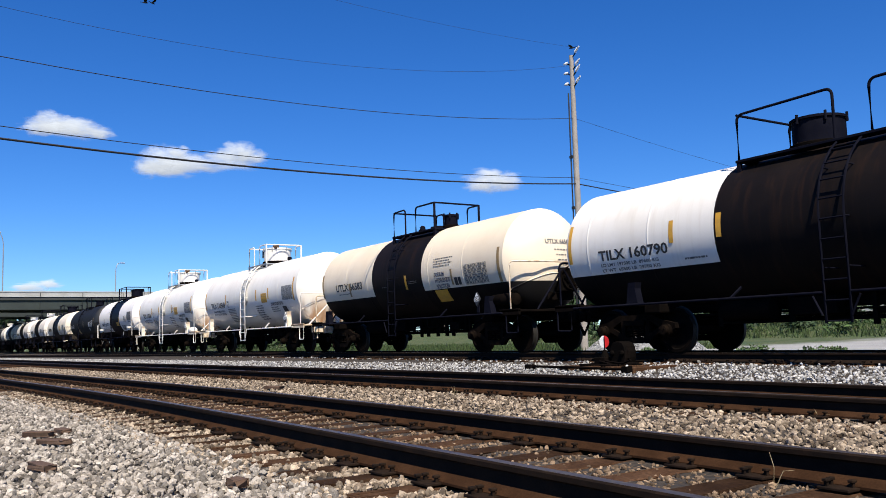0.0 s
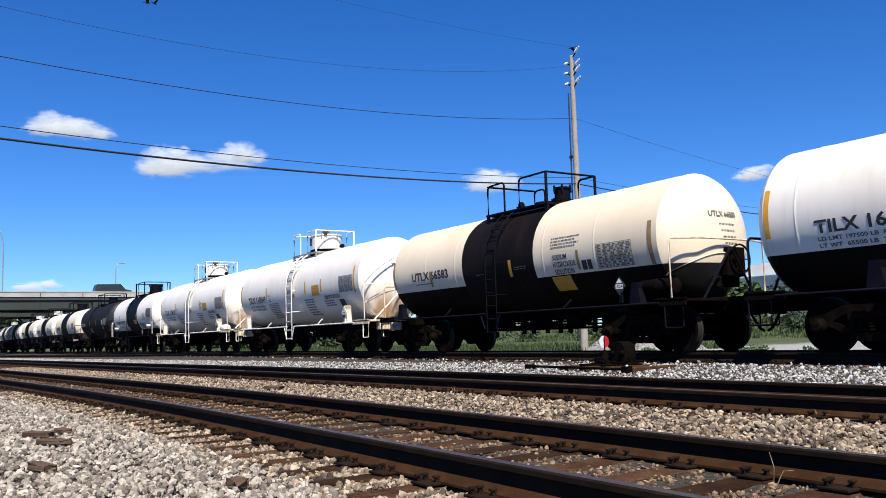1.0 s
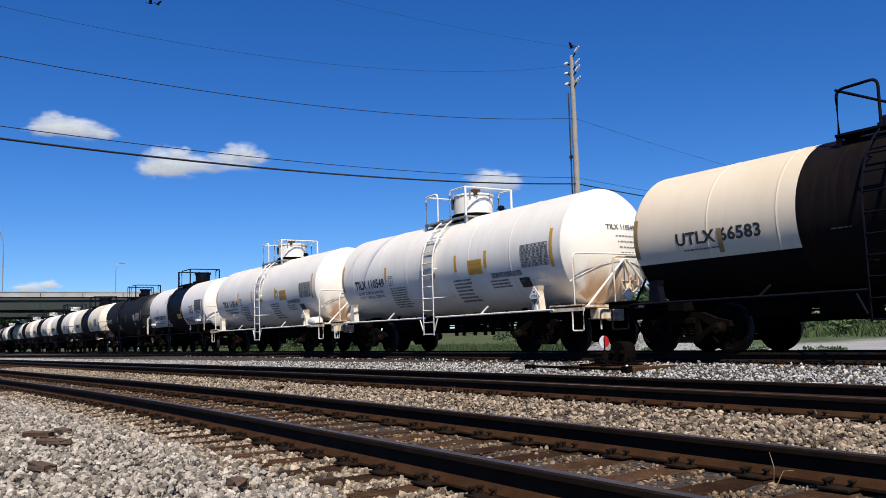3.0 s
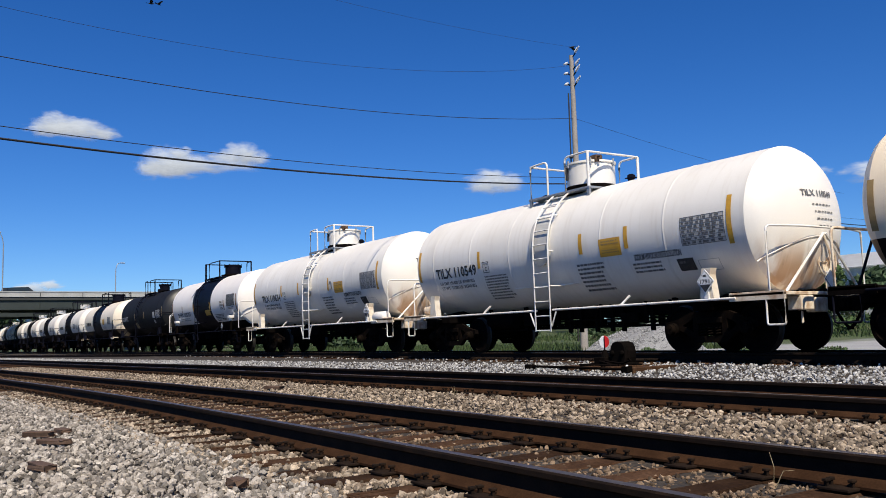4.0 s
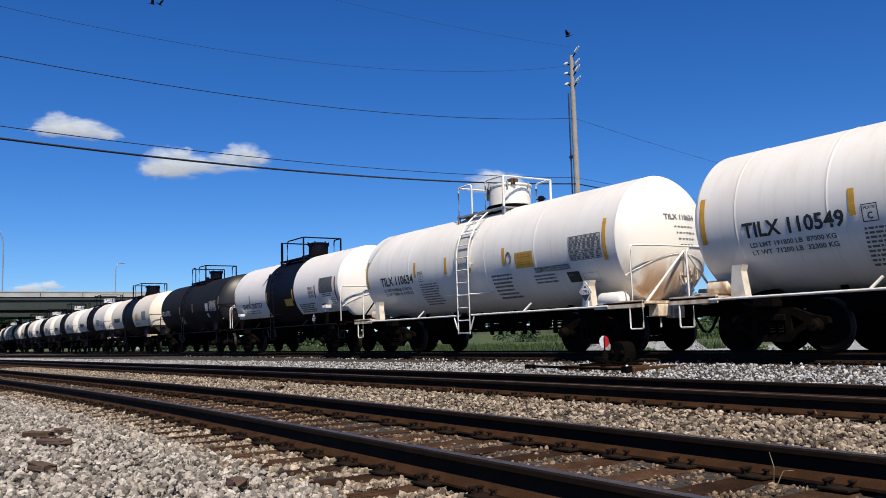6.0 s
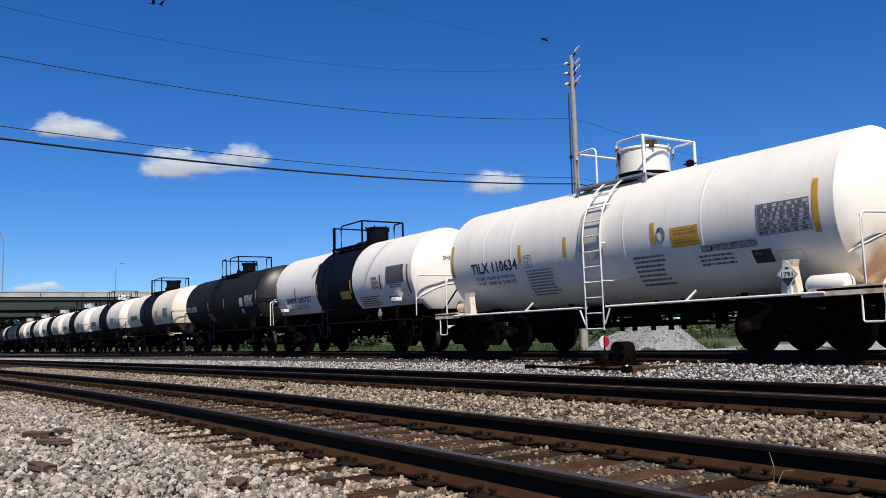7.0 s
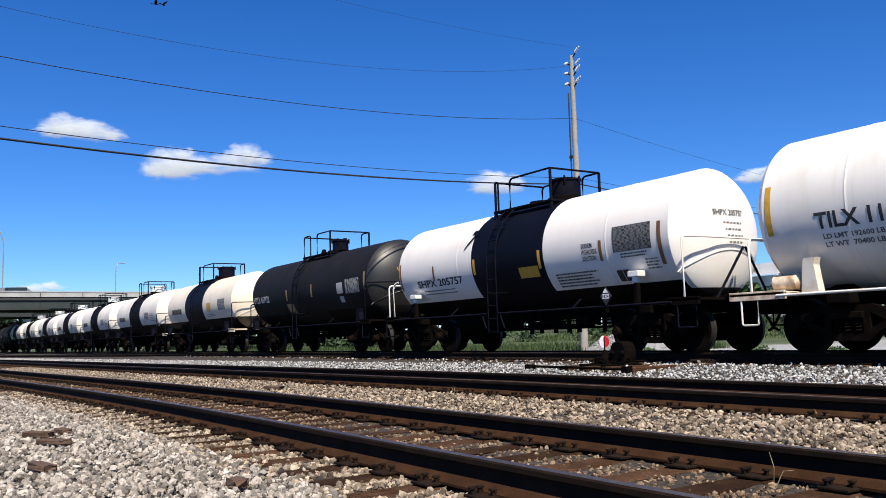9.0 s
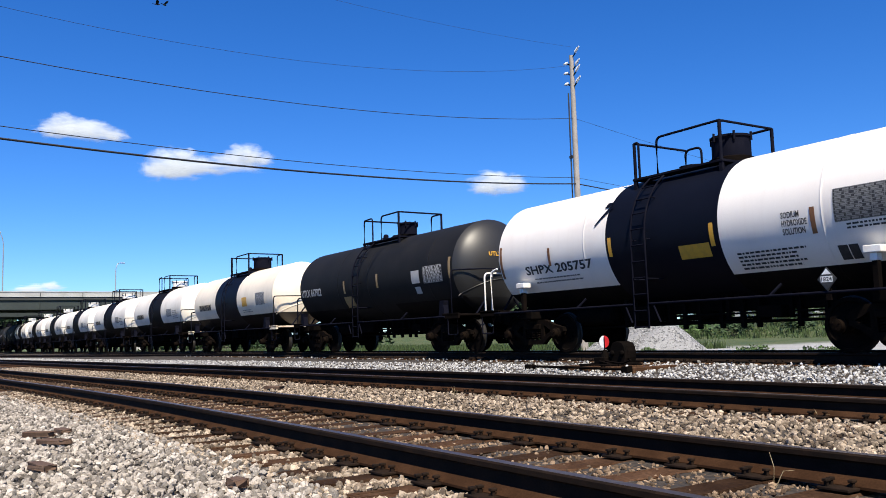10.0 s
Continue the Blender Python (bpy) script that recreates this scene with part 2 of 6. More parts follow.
def box(bm, x0, x1, y0, y1, z0, z1, bevel=0.0, mi=0):
    vs = [bm.verts.new(p) for p in ((x0, y0, z0), (x1, y0, z0), (x1, y1, z0), (x0, y1, z0), (x0, y0, z1), (x1, y0, z1), (x1, y1, z1), (x0, y1, z1))]
    fs = [bm.faces.new([vs[i] for i in q]) for q in ((0, 3, 2, 1), (4, 5, 6, 7), (0, 1, 5, 4), (1, 2, 6, 5), (2, 3, 7, 6), (3, 0, 4, 7))]
    for f in fs:
        f.material_index = mi
    if bevel:
        es = list({e for f in fs for e in f.edges})
        bmesh.ops.bevel(bm, geom=es, offset=bevel, segments=2, affect="EDGES", profile=0.5)
    return bm


def tube(bm, pts, r, n=8, mi=0, caps=True, taper=None):
    """A round bar along the points."""
    pts = [Vector(p) for p in pts]
    rings = []
    for i, p in enumerate(pts):
        d = (pts[min(i + 1, len(pts) - 1)] - pts[max(i - 1, 0)]).normalized()
        side = d.cross(Vector((0, 0, 1)))
        if side.length < 1e-3:
            side = d.cross(Vector((1, 0, 0)))
        side.normalize()
        up = side.cross(d)
        rad = r if taper is None else r + (taper - r) * i / (len(pts) - 1)
        rings.append([bm.verts.new(p + (side * math.cos(a) + up * math.sin(a)) * rad) for a in (2 * math.pi * k / n for k in range(n))])
    for a, b in zip(rings, rings[1:]):
        for k in range(n):
            bm.faces.new((a[k], a[(k + 1) % n], b[(k + 1) % n], b[k])).material_index = mi
    if caps:
        bm.faces.new(rings[0][::-1]).material_index = mi
        bm.faces.new(rings[-1]).material_index = mi
    return bm


def rounded(pts, r=0.12, n=5):
    """The same line with its corners rounded."""
    pts = [Vector(p) for p in pts]
    out = [pts[0]]
    for a, b, c in zip(pts, pts[1:], pts[2:]):
        u, v = (a - b), (c - b)
        k = min(r, u.length * 0.45, v.length * 0.45)
        p, q = b + u.normalized() * k, b + v.normalized() * k
        for i in range(n + 1):
            t = i / n
            out.append(p * (1 - t) ** 2 + b * 2 * t * (1 - t) + q * t * t)
    return out + [pts[-1]]


def lathe(bm, profile, axis="x", n=32, mi=0, centre=(0, 0, 0), closed=False):
    """Turns a profile of (along, radius) round an axis through centre."""
    c = Vector(centre)
    rings = []
    for a, r in profile:
        ring = []
        for k in range(n):
            w = 2 * math.pi * k / n
            u, v = r * math.cos(w), r * math.sin(w)
            p = {"x": (a, u, v), "y": (u, a, v), "z": (u, v, a)}[axis]
            ring.append(bm.verts.new(c + Vector(p)))
        rings.append(ring)
    for a, b in zip(rings, rings[1:]):
        for k in range(n):
            bm.faces.new((a[k], a[(k + 1) % n], b[(k + 1) % n], b[k])).material_index = mi
    bm.faces.new(rings[0]).material_index = mi
    bm.faces.new(rings[-1]).material_index = mi
    return bm


# ---- the train ----
TRACK_Y, RAIL_Z = 14.007, 0.1935
TRAIN, WHEELSETS, MOVERS = [], [], []
WHEEL_R = 0.46


# seconds and metres rolled: about 5 m/s, with the small jerks of a slack train
ROLLED = ((0, 0), (0.5, 2.478), (0.6, 3.129), (0.8, 4.149), (1.0, 5.138), (1.2, 6.131), (1.5, 7.600), (1.7, 8.578), (2.0, 10.094), (2.2, 11.212),
          (2.5, 12.747), (2.7, 13.72), (3.8, 19.227), (4.0, 20.228), (4.5, 22.72), (5.0, 25.208), (5.2, 26.459), (5.5, 27.985), (5.7, 28.988),
          (6.8, 34.465), (7.0, 35.456), (7.5, 37.93), (8.0, 40.38), (8.3, 41.989), (8.5, 42.961), (9.0, 45.402), (9.5, 47.847), (9.7, 48.896), (10.0, 50.466))


def run(t):
    """How far the train has rolled after t seconds."""
    return float(np.interp(t, [r[0] for r in ROLLED], [r[1] for r in ROLLED]))


def on_tank(x, w, z0, R, cz, lift):
    """A point of the tank's side facing -y: w metres round the shell from height z0."""
    a = math.asin(max(-1, min(1, (z0 - cz) / R))) + w / R
    return Vector((x, -(R + lift) * math.cos(a), cz + (R + lift) * math.sin(a)))


def decal(bm, x0, x1, z0, z1, R, cz, lift=0.006, skew=0.0, mi=0):
    """A thin patch on the side of the tank between two heights."""
    a0, a1 = math.asin((z0 - cz) / R), math.asin((z1 - cz) / R)
    n = max(1, int((a1 - a0) / 0.06))
    cols = []
    for k in range(n + 1):
        w = (a0 + (a1 - a0) * k / n) * R
        cols.append([bm.verts.new(on_tank(x + skew * k / n, w, cz, R, cz, lift)) for x in (x0, x1)])
    for a, b in zip(cols, cols[1:]):
        bm.faces.new((a[0], a[1], b[1], b[0])).material_index = mi


def words(text):
    """The outline of a line of text, about one unit high, and its width."""
    cu = bpy.data.curves.new("text", "FONT")
    cu.body, cu.resolution_u, cu.offset = text, 2, 0.026
    ob = bpy.data.objects.new("text", cu)
    scene.collection.objects.link(ob)
    me = bpy.data.meshes.new_from_object(ob.evaluated_get(bpy.context.evaluated_depsgraph_get()))
    bpy.data.objects.remove(ob)
    xs = [v.co.x for v in me.vertices]
    ys = [v.co.y for v in me.vertices]
    for v in me.vertices:
        v.co.x = (v.co.x - min(xs)) / (max(xs) - min(xs))
        v.co.y = (v.co.y - min(ys)) / (max(ys) - min(ys))
    # cut across, so that the letters can follow the round of a tank
    bm = bmesh.new()
    bm.from_mesh(me)
    for k in (0.2, 0.4, 0.6, 0.8):
        bmesh.ops.bisect_plane(bm, geom=bm.verts[:] + bm.edges[:] + bm.faces[:], plane_co=(0, k, 0), plane_no=(0, 1, 0))
    bm.to_mesh(me)
    bm.free()
    return me


def lettering(parent, text, x0, x1, z0, z1, R, cz, material, name="lettering", lift=0.006):
    me = words(text)
    a0, a1 = math.asin((z0 - cz) / R), math.asin((z1 - cz) / R)
    for v in me.vertices:
        w = (a0 + (a1 - a0) * v.co.y) * R
        v.co = on_tank(x0 + (x1 - x0) * v.co.x, w, cz, R, cz, lift)
    me.materials.append(material)
    return put(name, me, parent)


def small_print(parent, x0, x1, z0, z1, R, cz, rows, material, seed=1, name="small_print", fill=0.36, drift=0.0):
    """Lines of print too small to read: rows of short bars."""
    rnd = random.Random(seed)
    bm = bmesh.new()
    for k in range(rows):
        zt = z1 - (z1 - z0) * k / rows
        zb = zt - (z1 - z0) / rows * fill
        x = x0 + drift * k
        end = x1 + drift * k - rnd.random() * 0.18 * (x1 - x0)
        while x < end:
            w = rnd.uniform(0.03, 0.12)
            decal(bm, x, min(x + w, end), zb, zt, R, cz, 0.007)
            x += w + 0.022
    return tagged(part(name, bm, material, parent), kind="stuff")


def data_panel(parent, x0, x1, z0, z1, R, cz, backing, ink, rows=7, cols=4):
    """The ruled table stencilled on a tank: a backing, its rules, and bars of print."""
    bm = bmesh.new()
    if backing:
        decal(bm, x0, x1, z0, z1, R, cz, 0.005)
        panel = part("data_panel", bm, backing, parent)
    else:
        bm.free()
        panel = None
    bm = bmesh.new()
    for k in range(rows + 1):
        z = z0 + (z1 - z0) * k / rows
        decal(bm, x0, x1, z - 0.006, z + 0.006, R, cz, 0.008)
    for k in range(cols + 1):
        x = x0 + (x1 - x0) * k / cols
        decal(bm, x - 0.006, x + 0.006, z0, z1, R, cz, 0.0085)
    rnd = random.Random(int(abs(x0) * 100))
    for k in range(rows):
        zc = z0 + (z1 - z0) * (k + 0.5) / rows
        h = (z1 - z0) / rows * 0.26
        x = x0 + 0.03
        while x < x1 - 0.06:
            w = rnd.uniform(0.05, 0.14)
            decal(bm, x, min(x + w, x1 - 0.02), zc - h, zc + h, R, cz, 0.0075)
            x += w + rnd.uniform(0.02, 0.09)
    tagged(part("panel_print", bm, ink, panel or parent), kind="stuff")


def tank_shell(car, s):
    """The barrel with its dished ends; paint zones run along it and change below a height."""
    R, cz, half, dep = s["R"], s["cz"], s["half"], s.get("dep", 0.5)
    zl = s.get("split")
    cuts = sorted(set([-half + 0.05, half - 0.05] + [-half, half] + [x for z in s["zones"] for x in z[:2] if -half < x < half]))
    prof = []
    for q in (0.04, 0.15, 0.28, 0.42, 0.55, 0.67, 0.78, 0.87, 0.945):
        prof.append((-half - dep * (1 - q * q) ** 0.7, R * q))
    ring_x = list(cuts)
    for q in s.get("seams", ()):
        ring_x += [q - 0.05, q - 0.016, q, q + 0.016, q + 0.05]
    for x in sorted(ring_x):
        prof.append((x, R + (0.006 if x in s.get("seams", ()) else 0)))
    prof += [(-a, r) for a, r in prof[8::-1]]
    angles = [2 * math.pi * k / 64 for k in range(64)]
    if zl is not None:
        a = math.asin((zl - cz) / R)
        angles = sorted([w for w in angles if min(abs(math.sin(w) - math.sin(a)), 1) > 0.04] + [a % (2 * math.pi), (math.pi - a) % (2 * math.pi)])
    bm = bmesh.new()
    rings = [[bm.verts.new((x, r * math.cos(w), cz + r * math.sin(w))) for w in angles] for x, r in prof]
    n = len(angles)
    for (xa, _), (xb, _), a, b in zip(prof, prof[1:], rings, rings[1:]):
        xm = (xa + xb) / 2
        for k in range(n):
            f = bm.faces.new((a[k], a[(k + 1) % n], b[(k + 1) % n], b[k]))
            w0, w1 = angles[k], angles[(k + 1) % n]
            if w1 < w0:
                w1 += 2 * math.pi
            low = zl is not None and math.sin((w0 + w1) / 2) * R + cz < zl
            mi = 0
            for z in s["zones"]:
                if z[0] <= xm <= z[1]:
                    mi = z[3] if low else z[2]
            if abs(xm) > half:
                mi = s["head"][1] if low else s["head"][0]
            f.material_index = mi
    bm.faces.new(rings[0]).material_index = s["head"][0]
    bm.faces.new(rings[-1]).material_index = s["head"][0]
    return part("tank", bm, s["mats"], car, smooth=31)


def wheelset_mesh():
    bm = bmesh.new()
    r = WHEEL_R
    for sgn in (-1, 1):
        prof = [(0.60, 0.10), (0.64, 0.12), (0.66, 0.30), (0.675, 0.39), (0.675, r + 0.026), (0.695, r + 0.026), (0.715, r), (0.81, r - 0.006), (0.815, 0.39), (0.79, 0.37), (0.77, 0.20), (0.80, 0.13), (0.82, 0.11)]
        lathe(bm, [(a * sgn, q) for a, q in prof], "y", 40)
    lathe(bm, [(-1.02, 0.06), (-0.86, 0.075), (-0.6, 0.085), (0.6, 0.085), (0.86, 0.075), (1.02, 0.06)], "y", 14)
    # rim paint marks that show the turning
    for sgn in (-1, 1):
        for k in range(3):
            w = k * 2.1 + 0.4
            box(bm, 0.22 * math.cos(w) - 0.03, 0.22 * math.cos(w) + 0.03, sgn * 0.785 - 0.012, sgn * 0.785 + 0.012, 0.22 * math.sin(w) - 0.03, 0.22 * math.sin(w) + 0.03)
    for f in bm.faces:
        c = f.calc_center_median()
        rad = math.hypot(c.x, c.z)
        if rad > r - 0.01 and abs(c.y) > 0.7:
            f.material_index = 1
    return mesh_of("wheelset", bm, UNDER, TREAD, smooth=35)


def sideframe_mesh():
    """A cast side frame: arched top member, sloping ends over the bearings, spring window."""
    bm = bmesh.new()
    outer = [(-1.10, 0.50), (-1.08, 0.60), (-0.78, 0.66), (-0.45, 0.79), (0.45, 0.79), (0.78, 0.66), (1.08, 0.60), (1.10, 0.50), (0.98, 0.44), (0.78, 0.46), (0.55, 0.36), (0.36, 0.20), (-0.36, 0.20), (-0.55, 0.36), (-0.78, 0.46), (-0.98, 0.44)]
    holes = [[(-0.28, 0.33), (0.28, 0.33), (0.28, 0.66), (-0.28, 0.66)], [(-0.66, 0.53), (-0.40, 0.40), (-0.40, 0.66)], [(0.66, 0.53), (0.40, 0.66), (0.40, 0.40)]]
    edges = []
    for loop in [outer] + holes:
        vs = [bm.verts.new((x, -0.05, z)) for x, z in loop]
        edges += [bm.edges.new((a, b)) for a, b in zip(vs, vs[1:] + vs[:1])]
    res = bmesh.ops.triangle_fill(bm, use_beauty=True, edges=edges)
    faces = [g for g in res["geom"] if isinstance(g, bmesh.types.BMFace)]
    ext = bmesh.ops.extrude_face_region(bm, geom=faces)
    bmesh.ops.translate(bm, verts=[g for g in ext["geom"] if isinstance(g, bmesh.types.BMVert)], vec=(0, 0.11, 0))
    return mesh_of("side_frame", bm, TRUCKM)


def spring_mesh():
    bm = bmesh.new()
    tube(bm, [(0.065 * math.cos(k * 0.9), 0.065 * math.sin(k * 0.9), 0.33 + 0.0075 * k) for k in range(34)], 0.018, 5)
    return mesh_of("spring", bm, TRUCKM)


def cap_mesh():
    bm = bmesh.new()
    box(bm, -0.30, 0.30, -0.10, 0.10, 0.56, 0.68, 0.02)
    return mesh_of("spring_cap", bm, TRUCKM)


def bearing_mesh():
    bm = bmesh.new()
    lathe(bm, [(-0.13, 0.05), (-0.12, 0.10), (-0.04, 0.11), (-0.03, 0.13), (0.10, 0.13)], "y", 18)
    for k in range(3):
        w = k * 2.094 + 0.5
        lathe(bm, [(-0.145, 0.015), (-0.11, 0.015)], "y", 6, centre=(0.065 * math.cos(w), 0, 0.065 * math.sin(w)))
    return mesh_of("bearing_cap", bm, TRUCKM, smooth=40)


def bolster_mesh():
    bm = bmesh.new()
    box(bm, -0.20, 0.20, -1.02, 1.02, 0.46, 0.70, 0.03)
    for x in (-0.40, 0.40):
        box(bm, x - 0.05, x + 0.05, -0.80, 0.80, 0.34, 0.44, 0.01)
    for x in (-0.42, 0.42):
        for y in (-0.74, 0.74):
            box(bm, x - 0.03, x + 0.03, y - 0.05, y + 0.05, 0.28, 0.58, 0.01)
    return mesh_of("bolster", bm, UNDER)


def coupler_mesh():
    bm = bmesh.new()
    box(bm, -0.75, 0.0, -0.09, 0.09, 0.74, 0.92, 0.02)
    box(bm, -0.05, 0.22, -0.16, 0.10, 0.70, 0.97, 0.04)
    box(bm, 0.12, 0.34, 0.02, 0.17, 0.72, 0.95, 0.05)
    box(bm, 0.16, 0.30, -0.20, -0.10, 0.73, 0.94, 0.03)
    return mesh_of("coupler", bm, TRUCKM)


MESH = {}


def shared(key, maker):
    if key not in MESH:
        MESH[key] = maker()
    return MESH[key]


def truck(car, x):
    t = new("truck")
    t.parent = car
    t.matrix_basis = pose(x, 0, 0)
    put("bolster", shared("bolster", bolster_mesh), t)
    for sgn in (-1, 1):
        put("side_frame", shared("side", sideframe_mesh), t, pose(0, sgn * 0.99, 0))
        for q in (-0.18, 0.0, 0.18):
            put("spring", shared("spring", spring_mesh), t, pose(q, sgn * 0.99, 0))
        put("spring_cap", shared("cap", cap_mesh), t, pose(0, sgn * 0.99, 0))
        for dx in (-0.889, 0.889):
            put("bearing_cap", shared("bearing", bearing_mesh), t, pose(dx, sgn * 1.07, WHEEL_R, 0, 0, 0 if sgn < 0 else 180))
    for dx in (-0.889, 0.889):
        w = put("wheelset", shared("wheelset", wheelset_mesh), t, pose(dx, 0, WHEEL_R))
        WHEELSETS.append((w, pose(dx, 0, WHEEL_R), WHEEL_R))


def hoop(car, name, pts, material, r=0.026, rad=0.14):
    bm = bmesh.new()
    tube(bm, rounded(pts, rad), r, 8)
    return part(name, bm, material, car, smooth=50)


def ladder(car, x0, x1, R, cz, top, material, bottom=0.5, gap=0.13):
    bm = bmesh.new()
    line = []
    a1 = math.radians(62)
    for k in range(9):
        a = a1 * (1 - k / 8)
        line.append(((R + gap) * math.cos(a), cz + (R + gap) * math.sin(a)))
    line.append((R + gap, bottom))
    tube(bm, [(x0, -y, z) for y, z in line], 0.021, 6)
    ob = part("ladder", bm, material, car, smooth=50)
    bm = bmesh.new()
    tube(bm, [(x1, -y, z) for y, z in line], 0.021, 6)
    part("stile", bm, material, ob, smooth=50)
    bm = bmesh.new()
    tube(bm, [(x0, 0, 0), (x1, 0, 0)], 0.016, 6)
    rung = mesh_of("rung", bm, material, smooth=50)
    z = bottom + 0.03
    while z < cz:
        put("rung", rung, ob, pose(0, -(R + gap), z))
        z += 0.33
    a = (z - cz) / (R + gap)
    while a < a1:
        put("rung", rung, ob, pose(0, -(R + gap) * math.cos(a), cz + (R + gap) * math.sin(a)))
        a += 0.33 / (R + gap)
    for x in (x0, x1):
        for zz in (cz - 0.1, cz - 0.9, cz + 0.75):
            y = math.sqrt(max(0.05, (R + gap) ** 2 - (zz - cz) ** 2)) if zz > cz else R + gap
            inner = math.sqrt(max(0.05, R * R - (zz - cz) ** 2))
            bm = bmesh.new()
            tube(bm, [(x, -y, zz), (x, -inner + 0.02, zz)], 0.015, 6)
            part("ladder_bracket", bm, material, ob)


def underframe(car, s):
    R, cz, half = s["R"], s["cz"], s["half"]
    paint, L = s["frame"], s["len"]
    bot = cz - R
    bm = bmesh.new()
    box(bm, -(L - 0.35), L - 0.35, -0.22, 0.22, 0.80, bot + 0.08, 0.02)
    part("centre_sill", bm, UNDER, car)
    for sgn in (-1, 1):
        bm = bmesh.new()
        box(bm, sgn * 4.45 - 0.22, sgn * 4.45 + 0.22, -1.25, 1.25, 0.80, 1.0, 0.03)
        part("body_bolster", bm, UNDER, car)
    for sgn in (-1, 1):
        # saddle under the tank end
        for y in (-1, 1):
            bm = bmesh.new()
            vs = []
            for x in (-0.16, 0.16):
                vs.append([bm.verts.new((sgn * 4.75 + x, y * q, z)) for q, z in ((0.25, 0.95), (1.20, 0.96), (1.20, 1.0), (0.50, cz - math.sqrt(R * R - 0.25) + 0.02), (0.25, bot + 0.05))])
            m = len(vs[0])
            for k in range(m):
                bm.faces.new((vs[0][k], vs[0][(k + 1) % m], vs[1][(k + 1) % m], vs[1][k]))
            bm.faces.new(vs[0])
            bm.faces.new(vs[1])
            part("saddle", bm, UNDER, car)
        # bracket plate that shows at the side
        bm = bmesh.new()
        zt = s.get("bracket_top", 1.42)
        if s.get("cap_only"):
            box(bm, sgn * 4.4 - 0.15, sgn * 4.4 + 0.15, -1.44, -1.22, zt - 0.04, zt + 0.08, 0.015)
            box(bm, sgn * 4.4 - 0.06, sgn * 4.4 + 0.06, -1.40, -1.26, zt - 0.16, zt - 0.04, 0.01)
        else:
            lower = [(-0.17, 1.0), (0.15, 1.0), (0.08, zt - 0.10), (0.11, zt + 0.02), (-0.10, zt + 0.02), (-0.12, zt - 0.10)]
            f0 = [bm.verts.new((sgn * 4.78 + a_, -1.45, z_)) for a_, z_ in lower]
            f1 = [bm.verts.new((sgn * 4.78 + a_, -1.28, z_)) for a_, z_ in lower]
            bm.faces.new(f0)
            bm.faces.new(f1)
            for k in range(6):
                bm.faces.new((f0[k], f0[(k + 1) % 6], f1[(k + 1) % 6], f1[k]))
        part("side_bracket", bm, s["bracket"], car)
        if s.get("cap_only"):
            bm = bmesh.new()
            box(bm, sgn * 4.4 - 0.05, sgn * 4.4 + 0.05, -1.38, -1.28, 0.98, zt - 0.16, 0.01)
            part("bracket_post", bm, UNDER, car)
        # end platform
        bm = bmesh.new()
        xa, xb = sorted((sgn * (L - 1.35), sgn * (L - s.get("deck_in", 0.55))))
        box(bm, xa, xb, -1.46, 1.46, 1.0, 1.06, 0.01)
        for y in (-1.46, 1.40):
            box(bm, xa, xb, y, y + 0.06, 0.93, 1.08, 0.005)
        part("end_platform", bm, s["deck"], car)
        # corner step
        for y in (-1.44, 1.44):
            q0, q1 = s.get("steps", ((L - 1.08, L - 0.62),) * 2)[0 if sgn > 0 else 1]
            xo, xi = sgn * q1, sgn * q0
            hoop(car, "corner_step", [(xi, y, 1.0), (xi, y, 0.50), (xo, y, 0.50), (xo, y, 1.0)], s["bars"], 0.018, 0.05)
        # end railing
        xo = sgn * (L - 0.58)
        if sgn < 0:
            hoop(car, "end_railing", [(xo, -1.30, 1.04), (xo, -1.30, s["rail_end"]), (xo, 1.30, s["rail_end"]), (xo, 1.30, 1.04)], s.get("end_bars", s["bars"]), 0.024, 0.12)
        else:
            xp, xm, zr = s.get("rail_post", L - 0.90), max(L - 0.85, half + s.get("dep", 0.5) + 0.09), s["rail_end"] + 0.20
            hoop(car, "end_railing", [(xp, -1.43, 1.04), (xp, -1.43, zr), (xm, -0.75, zr), (xm, 0.75, zr), (xp, 1.43, zr), (xp, 1.43, 1.04)], s.get("end_bars", s["bars"]), 0.020, 0.10)
        apex = (half + s.get("dep", 0.5) + 0.08, s["rail_end"] + 0.10) if sgn > 0 and "rail_post" in s else (abs(xo), s["rail_end"])
        for y0 in (-1, 1):
            bm = bmesh.new()
            tube(bm, [(sgn * apex[0], 0.03 * y0, apex[1]), (sgn * (apex[0] - 0.08), y0 * (1.15 if "rail_post" in s and sgn > 0 else 0.8), 1.03)], 0.026, 6)
            part("end_brace", bm, s["bars"], car)
        put("coupler", shared("coupler", coupler_mesh), car, pose(sgn * (L - 0.22), 0, 0, 0, 0, 0 if sgn > 0 else 180))
        bm = bmesh.new()
        tube(bm, rounded([(sgn * (L - 0.5), 0.3 * sgn, 0.85), (sgn * (L - 0.25), 0.3 * sgn, 0.45), (sgn * (L - 0.02), 0.12 * sgn, 0.40)], 0.15), 0.028, 7)
        part("air_hose", bm, UNDER, car)
    # side rail
    y = -1.47
    lx = s["ladder"]
    for xa, xb in ((-(L - 1.2), lx[0] - 0.02), (lx[1] + 0.02, L - 1.2)):
        bm = bmesh.new()
        tube(bm, [(xa, y, 0.99), (xb, y, 0.99)], 0.024, 8)
        part("side_rail", bm, s["bars"], car, smooth=50)
    bm = bmesh.new()
    tube(bm, [(-(L - 1.2), 1.47, 0.99), (L - 1.2, 1.47, 0.99)], 0.024, 8)
    part("side_rail", bm, s["bars"], car, smooth=50)
